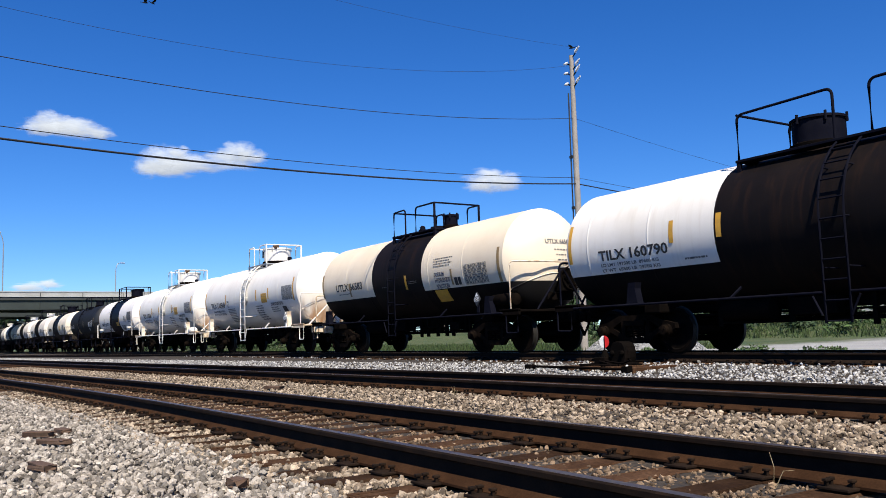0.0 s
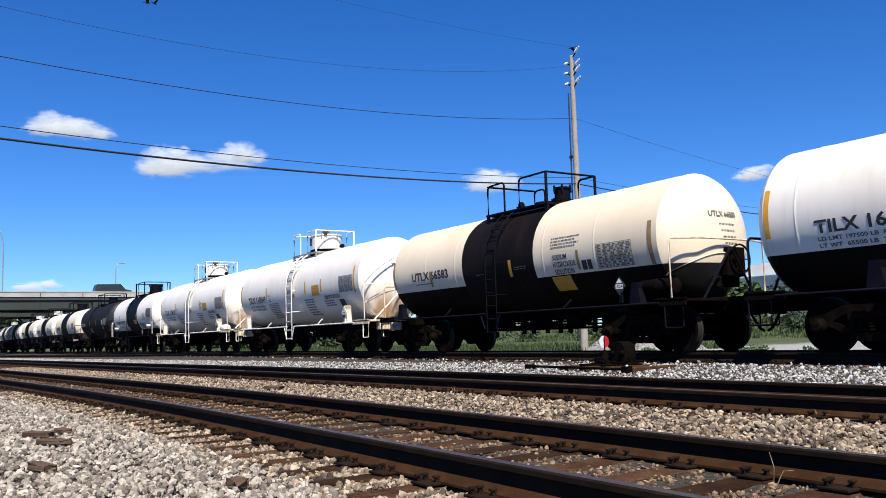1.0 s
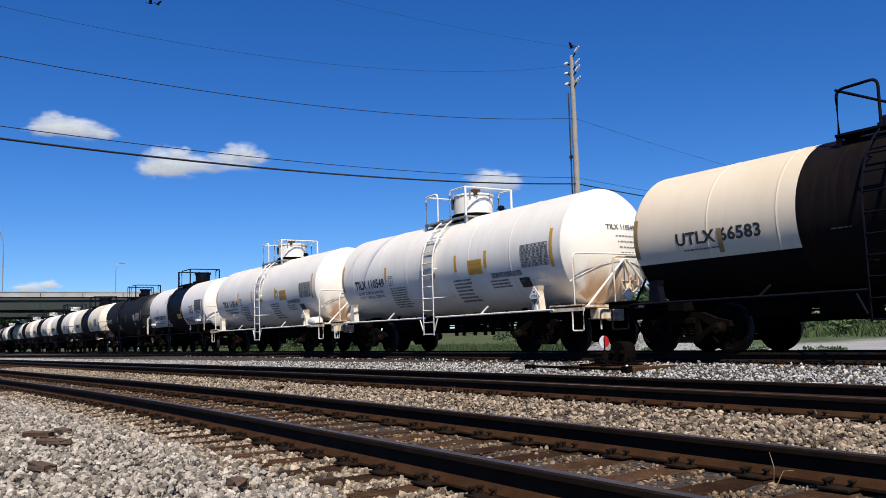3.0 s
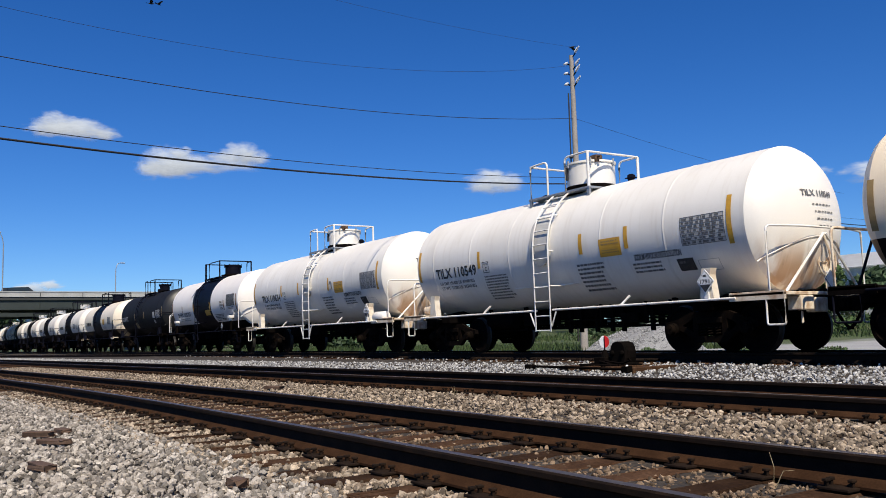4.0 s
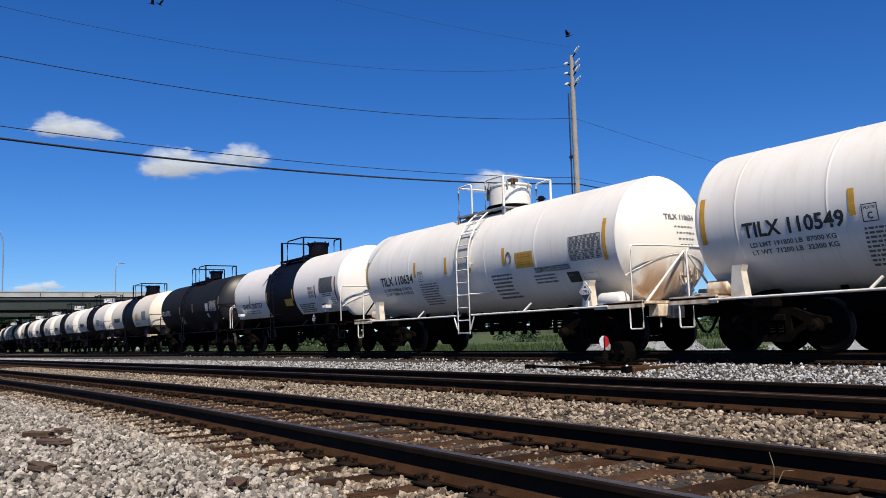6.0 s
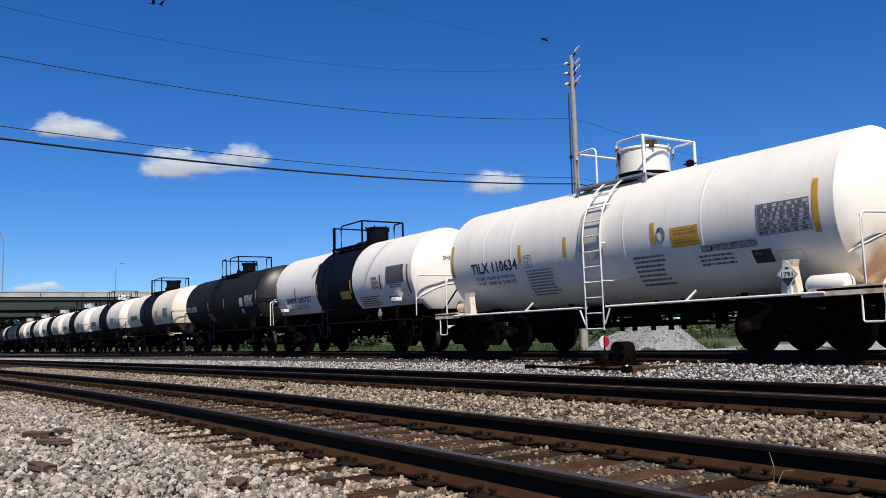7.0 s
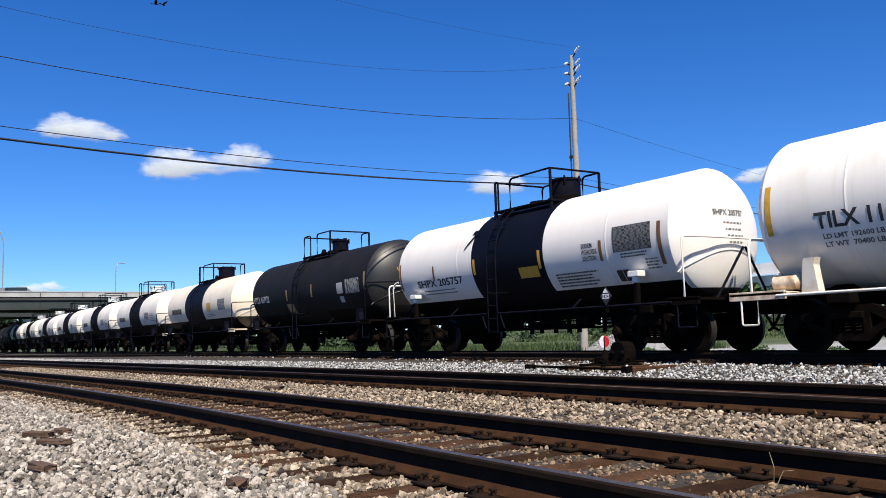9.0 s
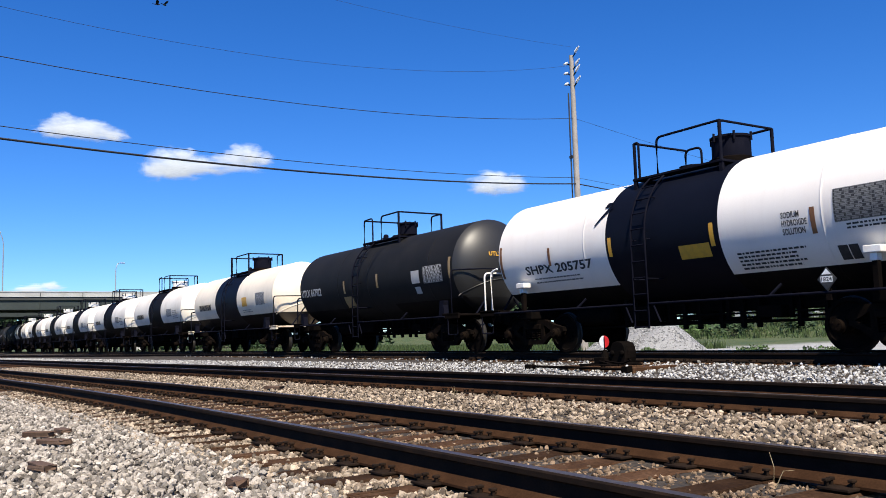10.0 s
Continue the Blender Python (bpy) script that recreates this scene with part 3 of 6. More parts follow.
    for x in (-2.35, 2.55):
        bm = bmesh.new()
        tube(bm, [(x, y, 0.99), (x + 0.16, -1.34, 1.19)], 0.026, 6)
        part("rail_strut", bm, s["bars"], car)
    for x in (lx[0] - 0.18, lx[1] + 0.2):
        bm = bmesh.new()
        tube(bm, [(x, y - 0.06, 0.94), (x + (0.16 if x < 0 else -0.16), y - 0.06, 0.62)], 0.018, 6)
        part("step_brace", bm, s["bars"], car)
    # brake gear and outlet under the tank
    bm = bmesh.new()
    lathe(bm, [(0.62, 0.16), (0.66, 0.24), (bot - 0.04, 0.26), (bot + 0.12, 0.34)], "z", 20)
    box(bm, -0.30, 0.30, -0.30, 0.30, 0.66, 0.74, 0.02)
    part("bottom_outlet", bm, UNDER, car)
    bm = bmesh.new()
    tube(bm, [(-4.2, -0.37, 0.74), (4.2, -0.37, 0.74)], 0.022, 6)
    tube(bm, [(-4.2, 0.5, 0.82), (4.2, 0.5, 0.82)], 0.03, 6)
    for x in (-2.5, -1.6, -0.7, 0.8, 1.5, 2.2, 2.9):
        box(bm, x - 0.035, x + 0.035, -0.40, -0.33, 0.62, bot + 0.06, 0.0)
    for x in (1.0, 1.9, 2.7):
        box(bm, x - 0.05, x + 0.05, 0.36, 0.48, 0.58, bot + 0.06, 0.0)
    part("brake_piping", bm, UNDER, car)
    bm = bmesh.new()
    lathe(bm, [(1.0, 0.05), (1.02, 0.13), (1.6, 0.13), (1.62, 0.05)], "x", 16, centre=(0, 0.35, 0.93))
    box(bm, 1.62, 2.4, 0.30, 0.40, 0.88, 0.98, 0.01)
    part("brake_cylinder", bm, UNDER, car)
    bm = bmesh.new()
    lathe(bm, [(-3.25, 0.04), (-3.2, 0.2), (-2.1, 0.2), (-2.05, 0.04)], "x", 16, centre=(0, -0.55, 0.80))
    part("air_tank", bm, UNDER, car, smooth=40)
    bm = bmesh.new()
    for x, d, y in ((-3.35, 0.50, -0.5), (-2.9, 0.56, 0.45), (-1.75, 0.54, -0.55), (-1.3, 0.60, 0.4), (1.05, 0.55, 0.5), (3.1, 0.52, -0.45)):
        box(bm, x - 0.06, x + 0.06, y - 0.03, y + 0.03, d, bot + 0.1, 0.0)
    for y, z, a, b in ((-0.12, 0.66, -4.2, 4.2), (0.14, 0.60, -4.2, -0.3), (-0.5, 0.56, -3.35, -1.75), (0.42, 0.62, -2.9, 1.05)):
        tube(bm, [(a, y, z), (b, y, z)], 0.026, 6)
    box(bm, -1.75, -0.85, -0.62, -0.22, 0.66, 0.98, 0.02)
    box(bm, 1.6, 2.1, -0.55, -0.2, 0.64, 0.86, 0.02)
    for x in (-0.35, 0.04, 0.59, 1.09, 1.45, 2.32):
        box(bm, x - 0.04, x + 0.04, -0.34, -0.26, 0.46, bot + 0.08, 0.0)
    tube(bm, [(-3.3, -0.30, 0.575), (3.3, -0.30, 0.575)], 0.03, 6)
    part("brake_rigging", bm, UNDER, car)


def top_works(car, s):
    R, cz = s["R"], s["cz"]
    top = cz + R
    bars = s["top_bars"]
    xl, xg, xh, xr = s["top"]
    zt = s["top_z"]
    zp = top - 0.10
    yn = 0.8
    bm = bmesh.new()
    for y in (-yn - 0.04, 0.56):
        box(bm, xl - 0.06, xr + 0.06, y, y + 0.28, zp, zp + 0.05, 0.008)
    for xa, xb in ((xl - 0.06, xl + 0.22), (xr - 0.22, xr + 0.06)):
        box(bm, xa, xb, -0.56, 0.56, zp, zp + 0.05, 0.008)
    for x in (xl, xr):
        for y in (-yn, yn):
            box(bm, x - 0.04, x + 0.04, y - 0.03, y + 0.03, cz + math.sqrt(R * R - yn * yn) - 0.05, zp, 0.0)
    part("top_platform", bm, s["top_deck"], car)
    if xg is not None:
        hoop(car, "handrail", [(xl, -yn, zp), (xl, -yn, zt), (xg, -yn, zt + 0.02), (xg, -yn, zp)], bars)
    else:
        hoop(car, "handrail", [(xl, -yn, zp), (xl, -yn, zt)], bars, 0.034)
        hoop(car, "handrail", [(xl + 0.12, -yn, zp), (xl + 0.12, -yn, zt), (xl, -yn, zt)], bars)
    hoop(car, "handrail", [(xh, -yn, zp), (xh, -yn, zt), (xr, -yn, zt)], bars)
    hoop(car, "handrail", [(xr, -yn, zp), (xr, -yn, zt)], bars, 0.036)
    hoop(car, "handrail", [(xl, yn, zp), (xl, yn, zt), (xl + 0.45, yn, zt), (xl + 0.45, yn, zp)], bars)
    hoop(car, "handrail", [(xr - 0.62, yn, zp), (xr - 0.62, yn, zt), (xr, yn, zt)], bars)
    hoop(car, "handrail", [(xr, yn, zp), (xr, yn, zt)], bars, 0.036)
    for x in (xl, xr):
        hoop(car, "handrail", [(x, -yn, zt), (x, yn, zt)], bars)
    bm = bmesh.new()
    dx, dr, dz = s["dome"]
    lathe(bm, [(top - 0.15, dr), (dz - 0.07, dr), (dz - 0.065, dr + 0.03), (dz - 0.02, dr + 0.03), (dz, dr - 0.05), (dz + 0.015, 0.02)], "z", 28, centre=(dx, 0, 0))
    dome = part("manway", bm, s["dome_mat"], car, smooth=40)
    bm = bmesh.new()
    lathe(bm, [(top - 0.14, dr + 0.06), (top + 0.08, dr + 0.06), (top + 0.10, dr + 0.02)], "z", 28, centre=(dx, 0, 0))
    part("manway_ring", bm, UNDER, dome, smooth=40)
    for k in range(6):
        w = k * math.pi / 3 + 0.3
        bm = bmesh.new()
        lathe(bm, [(dz - 0.14, 0.025), (dz + 0.03, 0.025)], "z", 8, centre=(dx + (dr + 0.03) * math.cos(w), (dr + 0.03) * math.sin(w), 0))
        part("hatch_bolt", bm, s["top_deck"], dome)
    for x, h, q in s["valves"]:
        bm = bmesh.new()
        lathe(bm, [(top - 0.08, q * 0.8), (top + h * 0.4, q * 0.8), (top + h * 0.45, q), (top + h * 0.85, q), (top + h, q * 0.5)], "z", 14, centre=(x, 0.05, 0))
        box(bm, x - q * 1.4, x + q * 1.4, -0.03, 0.12, top + h * 0.5, top + h * 0.62, 0.01)
        part("valve_housing", bm, BLACKBAR, car, smooth=40)


def bars_on(car, s, bars, material):
    for x0, x1, z0, z1 in bars:
        bm = bmesh.new()
        decal(bm, x0, x1, z0, z1, s["R"], s["cz"], 0.009)
        part("reflector_strip", bm, material, car)


def placard(car, x, z, R, cz, text, y=None, half=0.2, dark=False):
    """A diamond hazard placard on a bracket: white above, black below, a number panel across the middle."""
    yy = y if y is not None else -1.5
    bm = bmesh.new()
    for q, d, mi in ((half, 0.0, 1 if dark else 0), (half * 0.88, -0.004, 1), (half * 0.82, -0.008, 1 if dark else 0)):
        vs = [bm.verts.new((x + a * q, yy + d, z + b * q * 1.15)) for a, b in ((0, -1), (1, 0), (0, 1), (-1, 0))]
        bm.faces.new(vs).material_index = mi
        ws = [bm.verts.new((v.co.x, yy + 0.012, v.co.z)) for v in vs]
        for k in range(4):
            bm.faces.new((vs[k], vs[(k + 1) % 4], ws[(k + 1) % 4], ws[k])).material_index = mi
    q = half * 0.88
    bm.faces.new([bm.verts.new((x + a * q, yy - 0.010, z + b * q * 1.15)) for a, b in ((0, -1), (0.72, -0.28), (-0.72, -0.28))]).material_index = 1
    bm.faces.new([bm.verts.new((x + a * q, yy - 0.010, z + b * q * 1.15)) for a, b in ((-0.25, 0.42), (0.25, 0.42), (0.16, 0.62), (-0.16, 0.62))]).material_index = 1
    if dark:
        for loop in (((-0.55, 0.45), (0.55, 0.45), (0.0, 1.0)), ((-0.70, -0.28), (0.70, -0.28), (0.70, 0.28), (-0.70, 0.28))):
            bm.faces.new([bm.verts.new((x + a * q, yy - 0.0105, z + b * q * 1.15)) for a, b in loop]).material_index = 0
    p = part("placard", bm, (SIGNWHITE, INK), car, "white and black diamond hazard placard")
    me = words(text)
    for v in me.vertices:
        v.co = Vector((x + (v.co.x - 0.5) * half * 1.1, yy - 0.012, z + (v.co.y - 0.5) * half * 0.42))
    me.materials.append(INK)
    put("placard_number", me, p)
    bm = bmesh.new()
    box(bm, x - 0.05, x + 0.05, yy + 0.013, yy + 0.05, z - 0.34, z + half * 0.6, 0.005)
    part("placard_bracket", bm, car and BRACKET_OF[0], p)


BRACKET_OF = [UNDER]


RUSTED = mat("flaking_rust", (0.07, 0.04, 0.025), 0.9, second=(0.13, 0.07, 0.04), scale=12, amount=0.7, fine_amount=0.2)


def head_shield(car, s):
    """A curved-top steel plate over the lower half of the end that faces +x, with a rounded rim."""
    R, cz, half, dep = s["R"], s["cz"], s["half"], s.get("dep", 0.5)

    def at(y, z, lift):
        q = min(0.985, math.hypot(y, z - cz) / R)
        return Vector((half + dep * (1 - q * q) ** 0.7 + lift, y, z))
    bm = bmesh.new()
    cols, rim = [], []
    for k in range(25):
        y = -1.22 + 2.44 * k / 24
        top = cz - 0.37 - 0.30 * y * y
        low = cz - math.sqrt(max((0.965 * R) ** 2 - y * y, 0.0))
        low = min(low, top - 0.02)
        rim.append(at(y, top, 0.038))
        cols.append([bm.verts.new(at(y, top + (low - top) * j / 10, 0.032)) for j in range(11)])
    for a, b in zip(cols, cols[1:]):
        for j in range(10):
            bm.faces.new((a[j], a[j + 1], b[j + 1], b[j]))
    shield = part("head_shield", bm, s["mats"][s["head"][0]], car, smooth=60)
    bm = bmesh.new()
    tube(bm, rim, 0.014, 6)
    part("shield_rim", bm, s["mats"][s["head"][0]], shield)


def tank_car(label, x0, s, category="tank car"):
    car = thing("tank_car", label, category, x0, TRACK_Y, RAIL_Z, group="tank cars of the train")
    BRACKET_OF[0] = s.get("placard_post", s["bracket"])
    tank_shell(car, s)
    head_shield(car, s)
    underframe(car, s)
    top_works(car, s)
    lx = s["ladder"]
    ladder(car, lx[0], lx[1], s["R"], s["cz"], s["cz"] + s["R"], s["ladder_mat"])
    for x in s.get("trucks", (-4.45, 4.45)):
        truck(car, x)
    TRAIN.append((car, x0))
    return car


def end_marks(car, s, text, material, y0=-0.42, y1=0.50, z=2.80, h=0.125):
    """Lettering on the dished end that faces +x."""
    R, cz, half, dep = s["R"], s["cz"], s["half"], s.get("dep", 0.5)

    def face_x(y, zz):
        q = min(0.98, math.hypot(y, zz - cz) / R)
        return half + dep * (1 - q * q) ** 0.7 + 0.012
    me = words(text)
    for v in me.vertices:
        y, zz = y0 + (y1 - y0) * v.co.x, z + h * v.co.y
        v.co = Vector((face_x(y, zz), y, zz))
    me.materials.append(material)
    put("end_lettering", me, car)
    bm = bmesh.new()
    rnd = random.Random(3)
    for k in range(4):
        zz = z - 0.16 - 0.13 * k
        y = y0 + 0.25 + 0.05 * k
        while y < y1 - 0.1:
            w = rnd.uniform(0.04, 0.09)
            bm.faces.new([bm.verts.new((face_x(a, b), a, b)) for a, b in ((y, zz), (y + w, zz), (y + w, zz + 0.028), (y, zz + 0.028))])
            y += w + 0.04
    tagged(part("end_print", bm, GREYINK, car), kind="stuff")


# white hypochlorite cars, one after the other
def white_car(x0, text, label, limits, later=False):
    """later: the second car, with its own strips, a seal ring and an air tank on its side."""
    s = dict(R=1.40, cz=2.44, half=5.65, dep=0.55, zones=[(-9, 9, 0, 0)], head=(1, 1), mats=(WHITE, STAINHEAD), seams=((-4.1, -2.95, 0.9, 2.94) if later else (-4.8, -3.0, -1.32, 1.95, 3.74)),
             len=6.62, deck_in=0.22, rail_post=6.10, steps=((6.03, 6.39), (5.82, 6.16)), frame=WHITEBAR, bracket_top=1.56, placard_post=WHITEBAR, bracket=BRACKETM, deck=RUSTYBAR, bars=WHITEBAR, rail_end=2.02, ladder=(-0.17, 0.37), ladder_mat=WHITEBAR,
             top=(-1.05, -0.40, 0.25, 1.05), top_z=4.60, top_bars=WHITEBAR, top_deck=STEELGREY, dome=(0.28, 0.58, 4.52), dome_mat=WHITE,
             valves=((-1.45, 0.18, 0.12), (1.55, 0.2, 0.09)))
    car = tank_car(label, x0, s)
    R, cz = s["R"], s["cz"]
    lettering(car, text, -4.67, -2.73, 2.03, 2.31, R, cz, INK)
    for row, z in zip(limits, (1.865, 1.735)):
        tagged(lettering(car, row, -4.58, -2.93, z, z + 0.085, R, cz, GREYINK, "weight_lettering"), kind="stuff")
    bars_on(car, s, [(-5.58, -5.47, 2.02, 2.87), (-2.63, -2.52, 2.18, 2.61), (5.27, 5.38, 1.99, 2.88)], YELLOW)
    bars_on(car, s, [(-0.98, -0.87, 2.16, 2.61), (1.68, 1.79, 2.16, 2.60)] if later else [(1.27, 1.38, 2.17, 2.62), (2.66, 2.77, 2.16, 2.62)], YELLOW)
    if later:
        bm = bmesh.new()
        tube(bm, [on_tank(1.95 + 0.10 * math.cos(q), 0.13 * math.sin(q), 2.34, R, cz, 0.012) for q in (2 * math.pi * k / 24 for k in range(25))], 0.012, 5, caps=False)
        part("seal_ring", bm, GREYINK, car)
        bm = bmesh.new()
        lathe(bm, [(5.02, 0.04), (5.06, 0.13), (5.12, 0.17), (5.72, 0.17), (5.78, 0.13), (5.82, 0.04)], "x", 20, centre=(0, -1.30, 1.12))
        box(bm, 4.98, 5.9, -1.45, -1.15, 0.93, 0.97, 0.005)
        part("side_air_tank", bm, WHITE, car, "white air tank lying on the side sill", smooth=40)
    bm = bmesh.new()
    for a, b, c, d in ((-2.43, -2.17, 2.05, 2.065), (-2.43, -2.17, 2.315, 2.33), (-2.43, -2.415, 2.05, 2.33), (-2.185, -2.17, 2.05, 2.33)):
        decal(bm, a, b, c, d, R, cz, 0.006)
    part("stencil_frame", bm, INK, car)
    lettering(car, "PLATE", -2.39, -2.21, 2.245, 2.285, R, cz, INK)
    lettering(car, "C", -2.345, -2.255, 2.09, 2.20, R, cz, INK)
    small_print(car, -2.44, -1.45, 1.35, 1.97, R, cz, 9, GREYINK, 7, drift=-0.012, fill=0.5)
    bm = bmesh.new()
    nx0, nx1 = (2.20, 2.88) if later else (1.91, 2.55)
    decal(bm, nx0, nx1, 2.05, 2.43, R, cz, 0.008)
    pl = part("notice", bm, YELLOW, car, "yellow notice panel with two lines of print")
    small_print(pl, nx0 + 0.08, nx1 - 0.05, 2.26, 2.38, R + 0.004, cz, 2, TAN, 9)
    small_print(pl, nx0 + 0.08, nx1 - 0.05, 2.09, 2.19, R + 0.004, cz, 2, TAN, 11)
    data_panel(car, 4.18, 5.21, 2.06, 2.59, R, cz, PANELGREY, GREYINK)
    bm = bmesh.new()
    decal(bm, 3.93, 4.33, 1.60, 1.83, R, cz, 0.008)
    bx = part("stencil_box", bm, INK, car)
    small_print(bx, 3.98, 4.13, 1.66, 1.78, R + 0.004, cz, 1, GREYINK, 3)
    lettering(car, "SODIUM HYPOCHLORITE SOLUTION", 2.86, 4.10, 1.89, 2.02, R, cz, INK)
    small_print(car, 2.76, 3.6, 1.61, 1.84, R, cz, 3, GREYINK, 12, fill=0.5)
    small_print(car, 1.10, 1.98, 1.33, 1.96, R, cz, 7, GREYINK, 13, drift=-0.01, fill=0.5)
    bm = bmesh.new()
    for a, b, c, d in ((4.42, 4.92, 1.56, 1.572), (4.42, 4.92, 1.76, 1.772), (4.42, 4.435, 1.56, 1.77), (4.905, 4.92, 1.56, 1.77)):
        decal(bm, a, b, c, d, R, cz, 0.006)
    part("weld_pad", bm, PANELGREY, car)
    bm = bmesh.new()
    box(bm, 0.60, 0.84, -0.34, -0.12, 4.44, 4.62, 0.03)
    tube(bm, [(0.55, -0.25, 4.56), (0.95, -0.3, 4.56)], 0.03, 6)
    part("rusty_hinge", bm, RUSTED, car, "rusty brown hatch hinge")
    bm = bmesh.new()
    box(bm, 0.02, 0.08, -0.60, -0.54, 4.10, 4.42, 0.005)
    part("dome_mark", bm, INK, car)
    placard(car, 4.79, 1.33, R, cz, "1791")
    # rounded plate behind the ladder, and a horizontal grab bar
    bm = bmesh.new()
    rows_ = []
    for k in range(15):
        z = 2.04 + (3.16 - 2.04) * k / 14
        f = abs(k - 7) / 7
        w = 0.31 * (1 - f ** 6) ** 0.5 + 0.02
        rows_.append([bm.verts.new(on_tank(-0.04 + x, 0, z, R, cz, q)) for x, q in ((-w, -0.01), (-w, 0.075), (w, 0.075), (w, -0.01))])
    for a_, b_ in zip(rows_, rows_[1:]):
        for k in range(3):
            bm.faces.new((a_[k], a_[k + 1], b_[k + 1], b_[k]))
    bm.faces.new(rows_[0])
    bm.faces.new(rows_[-1])
    part("ladder_plate", bm, PLATEM, car, "grey-white plate behind the ladder", smooth=40)
    hoop(car, "grab_bar", [on_tank(-1.32, 0, 1.62, R, cz, 0.07), on_tank(0.98, 0, 1.60, R, cz, 0.07)], WHITEBAR, 0.014)
    end_marks(car, s, text, GREYINK)
    bm = bmesh.new()
    box(bm, 6.14, 6.42, -1.02, -0.66, 0.74, 0.99, 0.02)
    box(bm, 6.18, 6.40, -0.58, -0.22, 0.70, 0.96, 0.03)
    tube(bm, [(6.30, -0.85, 0.72), (6.30, -0.85, 0.52)], 0.02, 6)
    tube(bm, rounded([(6.26, 0.0, 2.08), (6.30, 0.12, 1.7), (6.26, 0.05, 1.05)], 0.2), 0.02, 6)
    part("brake_gear", bm, RUSTYBAR, car)
    bm = bmesh.new()
    wheel = [(6.10, 0.30 + 0.27 * math.cos(a), 1.62 + 0.27 * math.sin(a)) for a in (2 * math.pi * k / 20 for k in range(21))]
    tube(bm, wheel, 0.018, 6, caps=False)
    for k in range(3):
        a = k * math.pi / 3
        tube(bm, [(6.10, 0.30 + 0.27 * math.cos(a), 1.62 + 0.27 * math.sin(a)), (6.10, 0.30 - 0.27 * math.cos(a), 1.62 - 0.27 * math.sin(a))], 0.011, 5)
    box(bm, 5.98, 6.08, 0.16, 0.44, 1.40, 1.84, 0.03)
    tube(bm, [(6.05, 0.30, 1.4), (6.05, 0.30, 0.95)], 0.02, 6)
    part("hand_brake", bm, RUSTYBAR, car)
    bm = bmesh.new()
    lathe(bm, [(-5.75, 0.05), (-5.70, 0.14), (-5.25, 0.14), (-5.20, 0.05)], "x", 16, centre=(0, -1.05, 1.22))
    box(bm, -5.95, -5.78, -0.75, -0.45, 1.08, 1.38, 0.03)
    tube(bm, rounded([(-5.75, -1.05, 1.22), (-5.95, -0.6, 1.22), (-5.95, 0.3, 1.5)], 0.1), 0.02, 6)
    part("air_reservoir", bm, RUSTYBAR, car, smooth=40)
    bm = bmesh.new()
    for q, d, mi in ((0.19, 0.0, 0), (0.165, 0.004, 1), (0.152, 0.008, 0)):
        bm.faces.new([bm.verts.new((6.33 + d, 0.0 + a * q, 1.29 + b * q)) for a, b in ((0, -1), (1, 0), (0, 1), (-1, 0))]).material_index = mi
    box(bm, 6.29, 6.325, -0.06, 0.06, 1.06, 1.42, 0.004)
    part("end_placard", bm, (SIGNWHITE, INK), car, "white diamond placard on the car's end")
    return car


HEADS = {"white_tank_paint": ((0.80, 0.79, 0.77), (0.66, 0.64, 0.60)), "warm_white_tank_paint": ((0.80, 0.77, 0.73), (0.7, 0.65, 0.6)), "cream_tank_paint": ((0.79, 0.70, 0.56), (0.70, 0.58, 0.43)),
         "off_white_tank_paint": ((0.78, 0.70, 0.57), (0.66, 0.57, 0.44)), "dull_white_tank_paint": ((0.76, 0.71, 0.63), (0.64, 0.58, 0.5)), "faded_black_tank_paint": ((0.014, 0.014, 0.014), (0.022, 0.021, 0.02))}


def band_spec(paint, band, low, R, cz, half, b0, b1, split, **kw):
    s = dict(R=R, cz=cz, half=half, dep=0.55, zones=[(-9, b0, 0, 2), (b0, b1, 1, 1), (b1, 9, 0, 2)], head=(3, 3), mats=(paint, band, low, two_tone("tank_end_paint", *HEADS[paint.name], (0.006, 0.0055, 0.006), kw.pop("head_split", split))), split=split,
             seams=(b0 - 1.9, b1 + 2.0), len=6.62, frame=UNDER, bracket=BLACKBAR, deck=UNDER, bars=BLACKBAR, rail_end=2.05, ladder=(-0.62, -0.24), ladder_mat=BLACKBAR,
             top=(-1.35, -0.62, 0.0, 1.08), top_z=4.40, top_bars=BLACKBAR, top_deck=BLACKBAR, dome=(0.75, 0.20, 4.12), dome_mat=BLACKBAR,
             valves=((-1.0, 0.30, 0.09), (0.05, 0.16, 0.30), (0.4, 0.2, 0.10)))
    s.update(kw)
    return s


# lead car: white over black with a black middle
s = band_spec(WHITE, BROWNBLACK, BLACK, 1.35, 2.29, 6.8, -2.72, 2.5, 1.69, len=7.75, trucks=(-5.15, 5.15), seams=(-6.16, -4.38), ladder=(-0.50, -0.06), top=(-2.48, -0.53, 0.12, 2.22), top_z=4.45, dome=(-1.33, 0.46, 4.22),
              valves=((0.6, 0.35, 0.3), (1.5, 0.25, 0.2)), bars=BLACKBAR)
car = tank_car("white tank car with a black middle band and black underside", -7.67, s)
lettering(car, "TILX 160790", -5.82, -3.87, 1.96, 2.19, 1.35, 2.29, INK)
tagged(lettering(car, "LD LMT 197500 LB  89600 KG", -5.80, -4.16, 1.84, 1.91, 1.35, 2.29, GREYINK, "weight_lettering"), kind="stuff")
tagged(lettering(car, "LT WT  65500 LB  29700 KG", -5.80, -4.16, 1.73, 1.80, 1.35, 2.29, GREYINK, "weight_lettering"), kind="stuff")
